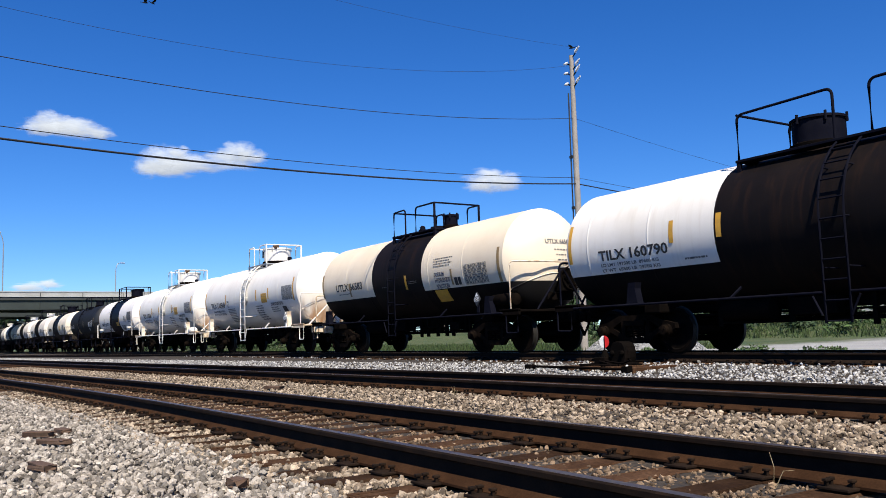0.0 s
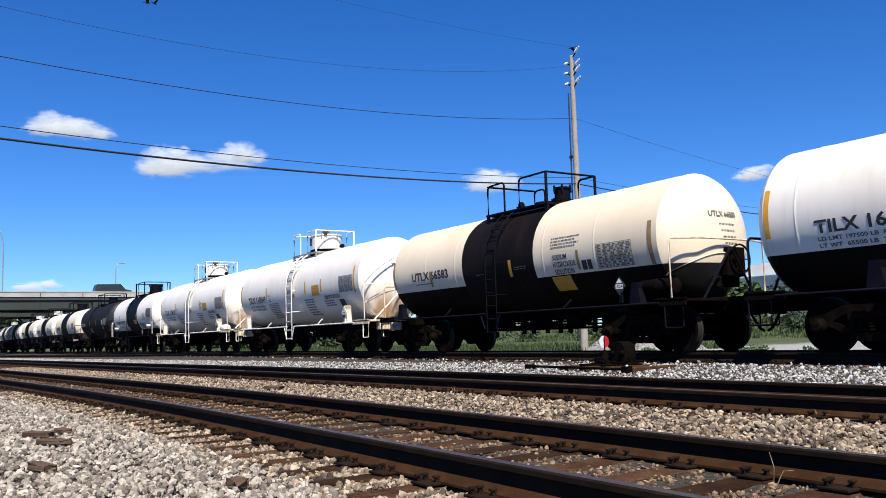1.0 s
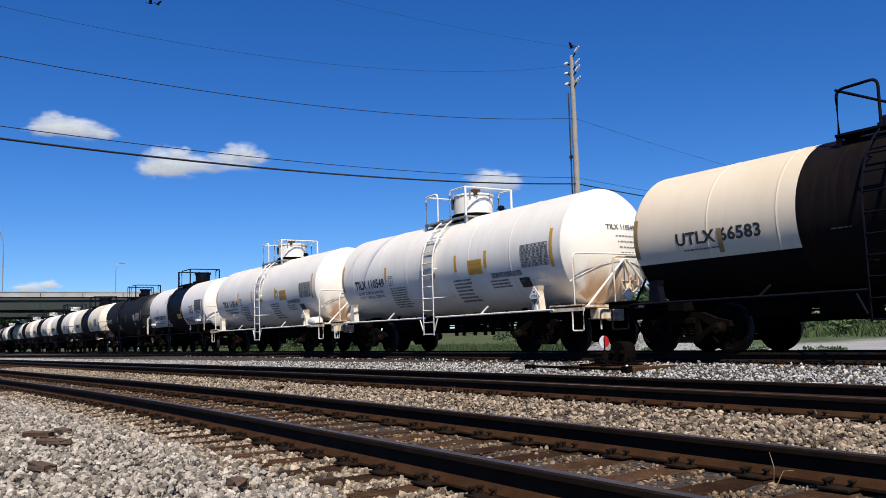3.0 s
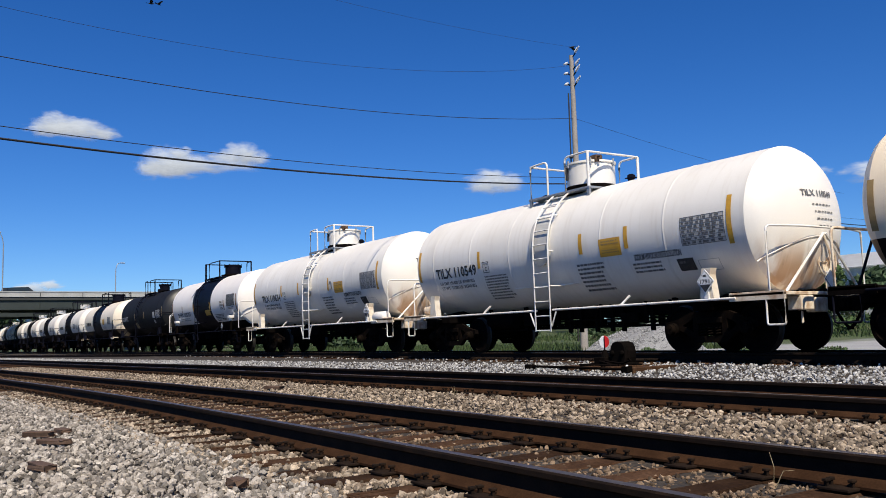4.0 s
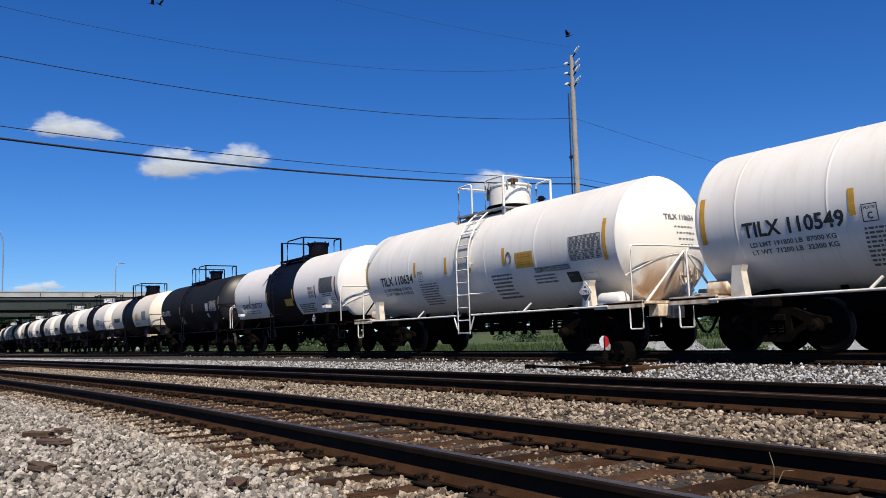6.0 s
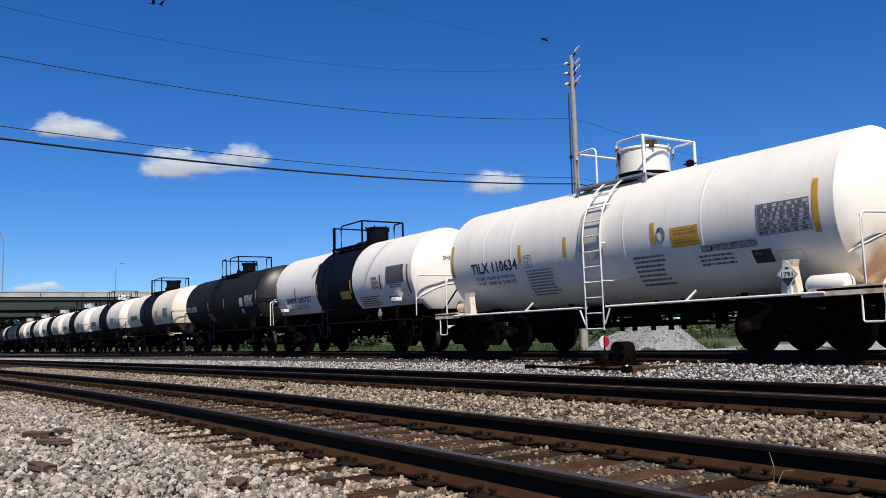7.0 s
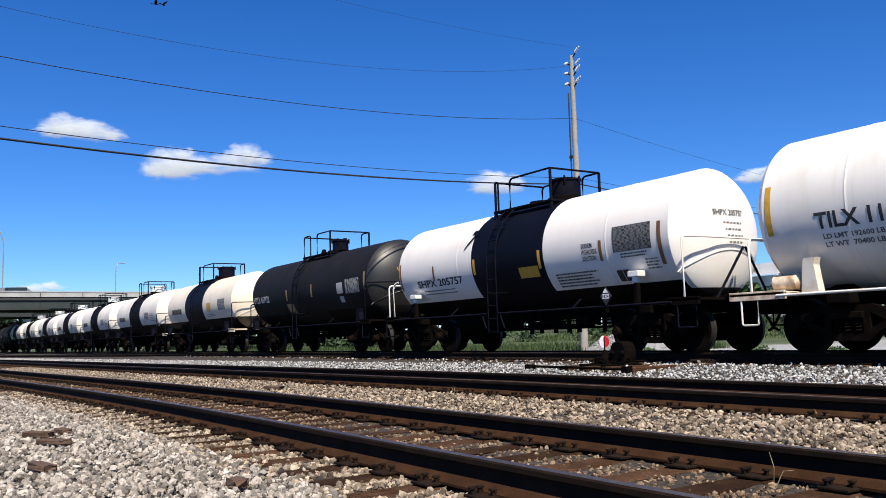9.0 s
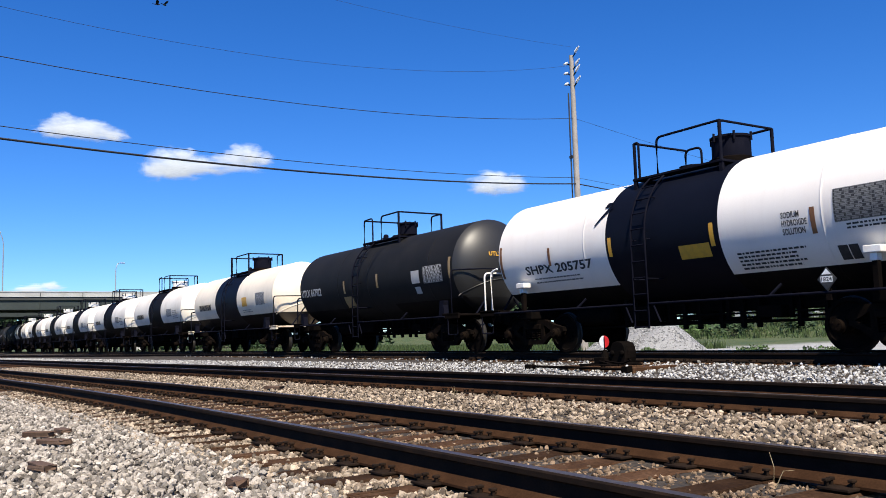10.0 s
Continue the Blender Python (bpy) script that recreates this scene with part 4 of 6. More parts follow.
bars_on(car, s, [(-6.77, -6.67, 1.98, 2.83), (-3.81, -3.70, 2.15, 2.59), (-2.67, -2.55, 2.14, 2.59)], YELLOW)
small_print(car, -3.5, -2.85, 1.74, 1.84, 1.35, 2.29, 1, GREYINK, 22)

# cream car with a brown-black band
s = band_spec(CREAM, BROWNBLACK, BLACK, 1.345, 2.35, 5.33, -1.62, 1.41, 1.78, seams=(-3.5, -2.0, 1.75, 3.5), ladder=(-0.36, 0.06), top=(-1.07, -0.34, 0.28, 1.36), dome=(1.03, 0.20, 4.12), valves=((-0.72, 0.30, 0.09), (0.33, 0.16, 0.30), (0.68, 0.2, 0.10)), end_bars=RUSTYBAR)
car = tank_car("cream tank car with a brown-black band and black underside", -22.28, s)
R, cz = 1.345, 2.35
lettering(car, "UTLX 66583", -4.26, -2.33, 2.06, 2.31, R, cz, INK)
small_print(car, -4.1, -3.2, 1.90, 1.98, R, cz, 1, GREYINK, 31)
bars_on(car, s, [(-5.36, -5.25, 1.9, 2.7), (-3.28, -3.17, 1.86, 2.30), (2.92, 3.0, 1.86, 2.29), (5.09, 5.20, 1.79, 2.67)], TAN)
bars_on(car, s, [(0.42, 0.53, 1.88, 2.29)], YELLOW)
BLUEINK = mat("blue_black_stencil_paint", (0.02, 0.035, 0.09), 0.6, fine_amount=0.1)
for k, (w, a, b) in enumerate((("SODIUM", 2.10, 2.60), ("HYDROXIDE", 2.10, 2.86), ("SOLUTION", 2.11, 2.76))):
    lettering(car, w, a, b, 2.125 - 0.165 * k, 2.25 - 0.165 * k, R, cz, BLUEINK)
bm = bmesh.new()
decal(bm, 3.07, 3.22, 1.84, 2.05, R, cz, 0.008)
decal(bm, 3.25, 3.38, 1.84, 2.05, R, cz, 0.008)
part("stencil_box", bm, INK, car)
data_panel(car, 3.58, 4.62, 1.83, 2.34, R, cz, None, GREYINK, 8, 4)
small_print(car, 2.07, 3.05, 2.36, 2.64, R, cz, 4, GREYINK, 32)
bm = bmesh.new()
decal(bm, 1.93, 2.58, 1.44, 1.76, R, cz, 0.008)
part("notice", bm, YELLOW, car, "yellow notice panel")
small_print(car, -1.02, -0.62, 1.98, 2.03, R, cz, 1, GREYINK, 33)
small_print(car, 0.63, 1.18, 2.0, 2.1, R, cz, 2, GREYINK, 34)
placard(car, 4.40, 1.38, R, cz, "1824", half=0.17, dark=True)
bm = bmesh.new()
lathe(bm, [(4.70, 0.05), (4.74, 0.15), (5.16, 0.16), (5.18, 0.175), (5.22, 0.175), (5.24, 0.16), (5.64, 0.15), (5.68, 0.05)], "x", 20, centre=(0, -1.18, 1.33))
part("air_reservoir", bm, TRUCKM, car, smooth=40)
end_marks(car, s, "UTLX 66583", GREYINK, -0.35, 0.50, 2.72)
bm = bmesh.new()
wheel = [(5.98, 0.35 + 0.30 * math.cos(a), 1.85 + 0.30 * math.sin(a)) for a in (2 * math.pi * k / 20 for k in range(21))]
tube(bm, wheel, 0.02, 6, caps=False)
for k in range(3):
    a = k * math.pi / 3
    tube(bm, [(5.98, 0.35 + 0.3 * math.cos(a), 1.85 + 0.3 * math.sin(a)), (5.98, 0.35 - 0.3 * math.cos(a), 1.85 - 0.3 * math.sin(a))], 0.012, 5)
box(bm, 5.70, 5.95, 0.0, 0.55, 1.5, 2.1, 0.03)
box(bm, 5.66, 5.74, -0.25, 0.6, 1.3, 2.16, 0.01)
part("hand_brake", bm, UNDER, car)

white_car(-35.55, "TILX 110549", "dirty white tank car with yellow reflector strips and rust-stained ends", ("LD LMT 191800 LB  87000 KG", "LT WT  71200 LB  32300 KG"))
white_car(-49.05, "TILX 110634", "white tank car with yellow reflector strips, coupled behind its twin", ("LD LMT 192600 LB  87350 KG", "LT WT  70400 LB  31950 KG"), True)

# white car with a navy band
s = band_spec(WARM, NAVY, BLACK, 1.35, 2.395, 5.32, -1.50, 1.46, 1.45, seams=(-2.2, 3.55), top=(-1.05, None, -0.42, 1.2), top_z=4.46, dome=(0.82, 0.38, 4.30), bracket=WHITEBAR, placard_post=UNDER, bracket_top=1.6, dep=0.42, end_bars=WHITEBAR, head_split=1.28, cap_only=True,
              valves=((-0.2, 0.16, 0.3),))
car = tank_car("clean white tank car with a blue-black middle band", -62.22, s)
R, cz = 1.35, 2.395
lettering(car, "SHPX 205757", -4.34, -2.01, 1.86, 2.07, R, cz, INK)
small_print(car, -4.1, -2.4, 1.6, 1.77, R, cz, 2, GREYINK, 41)
bars_on(car, s, [(-5.28, -5.19, 1.84, 2.62), (-3.43, -3.35, 2.02, 2.43), (3.34, 3.43, 1.98, 2.42), (5.03, 5.13, 1.77, 2.63)], BROWNTAPE)
bars_on(car, s, [(1.25, 1.35, 1.99, 2.42)], YELLOW)
bars_on(car, s, [(-1.43, -1.33, 2.04, 2.44)], YELLOW)
bm = bmesh.new()
decal(bm, 0.47, 1.21, 1.81, 2.07, R, cz, 0.008)
part("notice", bm, YELLOW, car, "orange-yellow notice panel")
for k, (w, a, b) in enumerate((("SODIUM", 2.79, 3.14), ("HYDROXIDE", 2.79, 3.27), ("SOLUTION", 2.79, 3.22))):
    lettering(car, w, a, b, 2.29 - 0.14 * k, 2.40 - 0.14 * k, R, cz, INK)
data_panel(car, 3.77, 4.85, 2.12, 2.65, R, cz, INK, DIMPRINT, 9, 5)
bm = bmesh.new()
decal(bm, 3.69, 3.86, 1.52, 1.75, R, cz, 0.008)
decal(bm, 3.88, 4.04, 1.52, 1.75, R, cz, 0.008)
part("stencil_box", bm, INK, car)
small_print(car, 1.75, 3.15, 1.48, 1.81, R, cz, 5, INK, 43, fill=0.5)
small_print(car, 3.95, 4.75, 1.96, 2.08, R, cz, 2, INK, 44, fill=0.5)
small_print(car, 4.6, 4.98, 1.68, 1.92, R, cz, 4, GREYINK, 45, fill=0.5)
placard(car, 3.66, 1.2, R, cz, "1824", half=0.17, dark=True)
end_marks(car, s, "SHPX 205757", GREYINK, -0.45, 0.45, 2.72)
bm = bmesh.new()
for k in range(8):
    za, zb = 2.74 + 0.047 * k, 2.74 + 0.047 * (k + 1)
    xa = -1.86 + 0.046 * k
    decal(bm, xa, xa + 0.05 + 0.012 * k, za, zb, R, cz, 0.02, skew=0.046)
decal(bm, -1.66, -1.49, 3.11, 3.22, R, cz, 0.02, skew=0.05)
part("jacket_flap", bm, NAVY, car, "loose black flap of the tank jacket")
hoop(car, "end_grab_iron", [(-5.75, -1.30, 1.05), (-5.75, -1.30, 2.05), (-5.5, -1.28, 2.12)], WHITEBAR, 0.03)

# faded black car
s = band_spec(GREYBLACK, GREYBLACK, BLACK, 1.345, 2.36, 5.2, -1.5, 1.5, 1.5, seams=(-2.0, 0.2, 3.9), len=6.15, top=(-0.96, -0.36, 0.24, 1.39), top_z=4.42, dome=(0.59, 0.30, 4.20))
car = tank_car("faded black tank car with pale stencils", -74.9, s)
dark_car = car
R, cz = 1.345, 2.36
lettering(car, "UTLX 667922", -5.06, -3.36, 2.02, 2.3, R, cz, PANELGREY)
bars_on(car, s, [(-1.56, -1.44, 1.99, 2.41), (0.79, 0.91, 2.04, 2.48), (4.99, 5.11, 2.05, 2.63)], TAN)
bm = bmesh.new()
decal(bm, 2.98, 3.43, 2.02, 2.39, R, cz, 0.008)
decal(bm, 3.09, 3.39, 1.72, 1.92, R, cz, 0.008)
part("stencil_box", bm, PANELGREY, car)
data_panel(car, 3.65, 4.65, 2.0, 2.46, R, cz, None, PANELGREY, 6, 4)
bm = bmesh.new()
decal(bm, -1.66, -1.01, 1.52, 1.88, R, cz, 0.008)
part("notice", bm, TAN, car)
end_marks(car, s, "UTLX 667922", YELLOW, -0.45, 0.45, 2.62)

# the rest of the train: white cars with dark bands, then dark cars
s = band_spec(PALE, NAVY, BLACK, 1.34, 2.35, 5.35, -2.0, 1.05, 1.62, seams=(-3.5, 3.2), top=(-1.2, None, -0.5, 1.15), top_z=4.42, dome=(0.75, 0.40, 4.28), deck=RUSTYBAR)
car = tank_car("pale cream tank car with a blue-black band and yellow notice", -88.3, s)
bm = bmesh.new()
decal(bm, 1.7, 2.3, 2.0, 2.4, 1.34, 2.35, 0.008)
part("notice", bm, YELLOW, car)
data_panel(car, 3.4, 4.4, 2.0, 2.5, 1.34, 2.35, PANELGREY, GREYINK)
small_print(car, -4.5, -2.6, 2.0, 2.3, 1.34, 2.35, 1, INK, 51, fill=0.9)
small_print(car, 1.6, 2.9, 1.7, 1.85, 1.34, 2.35, 2, GREYINK, 52)
s = band_spec(DULL, BLACK, BLACK, 1.34, 2.37, 5.3, -1.6, 1.2, 1.66, seams=(-3.3, 3.2), top=(-1.2, -0.6, 0.0, 1.15), top_z=4.42, dome=(0.4, 0.42, 4.15), dome_mat=WHITE)
far_car = tank_car("white tank car with a dark band, far down the train", -101.5, s)
data_panel(far_car, 2.4, 3.4, 2.0, 2.4, 1.34, 2.37, PANELGREY, GREYINK, 5, 3)
small_print(far_car, -4.5, -2.6, 2.0, 2.3, 1.34, 2.37, 1, INK, 53, fill=0.9)
small_print(far_car, 3.6, 4.6, 1.8, 2.3, 1.34, 2.37, 5, GREYINK, 54)


def another(car, x0, label):
    c = copy_thing(car, pose(x0, TRACK_Y, RAIL_Z))
    c["label"] = label
    TRAIN.append((c, x0))
    for o in c.children_recursive:
        if o.name.startswith("wheelset"):
            WHEELSETS.append((o, o.matrix_basis.copy(), WHEEL_R))
    return c


for x0 in (-114.8, -127.9, -140.8, -154.0, -167.2):
    another(far_car, x0, "white tank car with a dark band, far down the train")
for x0 in (-180.3, -193.3, -206.4, -219.5, -232.6):
    another(dark_car, x0, "dark tank car at the far end of the train")

# ---- ground, tracks and surroundings ----
def bend(x):
    """The two near tracks swing towards -y far down the line."""
    u = -(x + 11.0)
    return -0.072 * (u + math.sqrt(u * u + 16)) / 2


TRACKS = [("near", 3.50, 0.0, True), ("second", 7.70, 0.04, True), ("far", TRACK_Y, RAIL_Z, False)]


def ground_z(x, y):
    b = bend(x)
    knots = [(-40, -0.35), (-3 + b, -0.24), (1.6 + b, -0.215), (2.2 + b, -0.20), (4.8 + b, -0.20), (5.6 + b, -0.20), (6.2 + b, -0.165), (9.2 + b, -0.165),
             (9.9 + b * 0.7, -0.16), (12.0, -0.06), (12.5, -0.015), (15.5, -0.015), (16.6, -0.10), (18, -0.20), (46, -0.20), (62, 1.2), (80, 1.6), (400, 2.0)]
    for (ya, za), (yb, zb) in zip(knots, knots[1:]):
        if y <= yb:
            f = max(0.0, (y - ya) / max(1e-6, yb - ya))
            return za + (zb - za) * f
    return 2.0


def ground_material():
    m = bpy.data.materials.new("gap_shaded_ballast_gravel_and_grass")
    m.use_nodes = True
    n, l = m.node_tree.nodes, m.node_tree.links
    b = n["Principled BSDF"]
    b.inputs["Roughness"].default_value = 0.95
    geo = n.new("ShaderNodeNewGeometry")
    sep = n.new("ShaderNodeSeparateXYZ")
    l.new(geo.outputs["Position"], sep.inputs[0])

    def nz(scale, detail=4):
        t = n.new("ShaderNodeTexNoise")
        t.inputs["Scale"].default_value, t.inputs["Detail"].default_value = scale, detail
        l.new(geo.outputs["Position"], t.inputs["Vector"])
        return t.outputs["Fac"]

    def math_(op, a, c):
        x = n.new("ShaderNodeMath")
        x.operation = op
        for s_, v in zip(x.inputs, (a, c)):
            if isinstance(v, (int, float)):
                s_.default_value = v
            else:
                l.new(v, s_)
        return x.outputs[0]

    def rng(v, a, c, lo=0.0, hi=1.0):
        x = n.new("ShaderNodeMapRange")
        for k, q in (("From Min", a), ("From Max", c), ("To Min", lo), ("To Max", hi)):
            x.inputs[k].default_value = q
        l.new(v, x.inputs["Value"])
        return x.outputs[0]

    def mix(f, a, c):
        x = n.new("ShaderNodeMix")
        x.data_type = "RGBA"
        l.new(f, x.inputs["Factor"])
        for s_, v in ((x.inputs[6], a), (x.inputs[7], c)):
            if isinstance(v, tuple):
                s_.default_value = (*v, 1)
            else:
                l.new(v, s_)
        return x.outputs[2]
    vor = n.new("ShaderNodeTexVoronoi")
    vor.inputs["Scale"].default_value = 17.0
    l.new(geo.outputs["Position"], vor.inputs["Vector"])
    # shade in the gaps between stones painted in: dark base, darker cell edges
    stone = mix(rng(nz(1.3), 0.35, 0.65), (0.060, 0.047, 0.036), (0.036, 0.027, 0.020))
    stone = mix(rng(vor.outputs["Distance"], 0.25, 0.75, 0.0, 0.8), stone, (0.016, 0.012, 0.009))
    lot = mix(rng(nz(0.35, 6), 0.35, 0.65), (0.36, 0.36, 0.355), (0.28, 0.28, 0.275))
    lot = mix(rng(nz(9.0), 0.5, 0.75, 0, 0.5), lot, (0.22, 0.21, 0.20))
    grass = mix(rng(nz(0.6, 5), 0.35, 0.65), (0.035, 0.068, 0.016), (0.085, 0.10, 0.035))
    grass = mix(rng(nz(14.0), 0.45, 0.7, 0, 0.6), grass, (0.04, 0.05, 0.02))
    wob = math_("MULTIPLY", math_("SUBTRACT", nz(0.8, 5), 0.5), 6.0)
    yy = math_("ADD", sep.outputs["Y"], wob)
    xx = math_("ADD", sep.outputs["X"], wob)
    beyond = rng(yy, 17.0, 18.0)
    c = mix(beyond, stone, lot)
    c = mix(rng(yy, 44.0, 47.0), c, grass)
    left = math_("MULTIPLY", rng(xx, -23.0, -27.0), rng(yy, 17.5, 18.6))
    c = mix(left, c, grass)
    fore = rng(yy, -14.0, -18.0)
    c = mix(fore, c, grass)
    l.new(c, b.inputs["Base Color"])
    bp = n.new("ShaderNodeBump")
    bp.inputs["Strength"].default_value, bp.inputs["Distance"].default_value = 0.9, 0.04
    l.new(vor.outputs["Distance"], bp.inputs["Height"])
    bp.invert = True
    l.new(bp.outputs[0], b.inputs["Normal"])
    return m


def axis(fine0, fine1, step, far):
    a = list(np.arange(fine0, fine1 + 1e-6, step))
    d, p, q = step, fine0, fine1
    while q < far or p > -far:
        d *= 1.35
        p, q = p - d, q + d
        a = [p] + a + [q]
    return a


xs, ys = axis(-60, 10, 0.5, 3000), axis(-2, 20, 0.2, 3000)
rnd = random.Random(4)
verts = [(x, y, ground_z(x, y) + (rnd.uniform(-0.012, 0.012) if -60 < x < 10 and -2 < y < 20 else 0)) for y in ys for x in xs]
nx = len(xs)
faces = [(j * nx + i, j * nx + i + 1, (j + 1) * nx + i + 1, (j + 1) * nx + i) for j in range(len(ys) - 1) for i in range(nx - 1)]
me = bpy.data.meshes.new("ground")
me.from_pydata(verts, [], faces)
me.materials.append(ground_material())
tagged(put("ground", me), "ballast, pale gravel yard and grass beyond the tracks", "ground", kind="structure")

RAIL_PROFILE = [(-0.070, -0.172), (0.070, -0.172), (0.070, -0.158), (0.012, -0.118), (0.009, -0.050), (0.036, -0.036), (0.037, -0.010), (0.030, 0.0), (-0.030, 0.0), (-0.037, -0.010), (-0.036, -0.036), (-0.009, -0.050), (-0.012, -0.118), (-0.070, -0.158)]


def rail(parent, y0, z0, curved, foot=FOOTM):
    bm = bmesh.new()
    x_list = [-330, -250, -190, -150, -120, -95, -75] + list(np.arange(-60, -4, 1.5)) + [-4, 0, 6, 15, 40, 100]
    rings = []
    for x in x_list:
        y = y0 + (bend(x) if curved else 0)
        rings.append([bm.verts.new((x, y + a, z0 + h)) for a, h in RAIL_PROFILE])
    m = len(RAIL_PROFILE)
    for a, b in zip(rings, rings[1:]):
        for k in range(m):
            f = bm.faces.new((a[k], a[(k + 1) % m], b[(k + 1) % m], b[k]))
            # sunlit tone on the foot faces, shaded tone on web and head sides
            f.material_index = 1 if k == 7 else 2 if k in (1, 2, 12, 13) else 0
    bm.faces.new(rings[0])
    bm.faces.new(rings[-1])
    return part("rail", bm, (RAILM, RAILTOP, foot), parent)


def tie_mesh(seed):
    rnd = random.Random(seed)
    bm = bmesh.new()
    box(bm, -0.115, 0.115, -1.30, 1.30, -0.18, 0.0, 0.012)
    for v in bm.verts:
        v.co += Vector((rnd.uniform(-0.008, 0.008), rnd.uniform(-0.03, 0.03) if abs(v.co.y) > 1 else 0, rnd.uniform(-0.006, 0.004)))
    # splits in the end grain
    for k in range(3):
        x = rnd.uniform(-0.08, 0.08)
        s_ = rnd.choice((-1, 1))
        box(bm, x - 0.004, x + 0.004, min(s_ * 1.0, s_ * 1.312), max(s_ * 1.0, s_ * 1.312), -0.05, 0.002)
    return mesh_of("tie", bm, TIE)


def plate_mesh():
    bm = bmesh.new()
    box(bm, -0.09, 0.09, -0.17, 0.17, 0.0, 0.016, 0.004)
    for x, y in ((-0.06, -0.085), (0.06, 0.085), (0.06, -0.085), (-0.06, 0.085), (-0.05, -0.14), (0.05, 0.14)):
        box(bm, x - 0.009, x + 0.009, y - 0.009, y + 0.009, 0.012, 0.045)
        box(bm, x - 0.015, x + 0.015, y - 0.02, y + 0.02, 0.040, 0.056, 0.004)
    return mesh_of("tie_plate", bm, RAILM)


TIE_AT = {}
TIES = [tie_mesh(k) for k in range(5)]
PLATE = plate_mesh()
for name, yc, zt, curved in TRACKS:
    tr = thing("railway_track", {"near": "rusty railway track on brown timber ties", "second": "rusty railway track on timber ties beside the first", "far": "raised main track that carries the train"}[name], "railway track", kind="structure")
    for sgn in (-1, 1):
        # the main track's foot takes the shaded tone as well
        rail(tr, yc + sgn * 0.7525, zt, curved, FOOTM if curved else RAILM)
    rnd = random.Random(int(yc * 10))
    x, k = 8.0, 0
    while x > -70:
        TIE_AT.setdefault(name, []).append(x)
        y = yc + (bend(x) if curved else 0)
        turn = math.degrees(math.atan((bend(x + 0.1) - bend(x - 0.1)) / 0.2)) if curved else 0
        put("tie", TIES[k % 5], tr, pose(x, y + rnd.uniform(-0.07, 0.07), zt - 0.186, 0, 0, turn + rnd.uniform(-1.5, 1.5) + (180 if k % 2 else 0)))
        if x > -32:
            for sgn in (-1, 1):
                put("tie_plate", PLATE, tr, pose(x, y + sgn * 0.7525, zt - 0.179, 0, 0, turn))
        x -= 0.53 + rnd.uniform(-0.03, 0.03)
        k += 1


# turnout that leaves the main track towards the yard
turnout = thing("railway_track", "rusty turnout leaving the main track", "railway track", kind="structure")


def swing(x):
    return -0.0014 * max(0.0, -(x + 24)) ** 2


for yr in (TRACK_Y - 0.62, TRACK_Y + 0.81):
    bm = bmesh.new()
    rings = []
    for x in [-24 - 3 * k for k in range(26)]:
        rings.append([bm.verts.new((x, yr + swing(x) + a, RAIL_Z - 0.002 - min(1.0, max(0.0, -(x + 24)) / 40) * 0.15 + h)) for a, h in RAIL_PROFILE])
    m = len(RAIL_PROFILE)
    for a, b in zip(rings, rings[1:]):
        for k in range(m):
            bm.faces.new((a[k], a[(k + 1) % m], b[(k + 1) % m], b[k])).material_index = 1 if k == 7 else 0
    bm.faces.new(rings[0])
    bm.faces.new(rings[-1])
    part("rail", bm, (RAILM, RAILTOP), turnout)
for k in range(90):
    x = -34 - 0.56 * k
    put("tie", TIES[k % 5], turnout, pose(x, TRACK_Y + 0.1 + swing(x), RAIL_Z - 0.19 - min(1.0, -(x + 24) / 40) * 0.15, 0, 0, math.degrees(-0.0028 * (x + 24))))


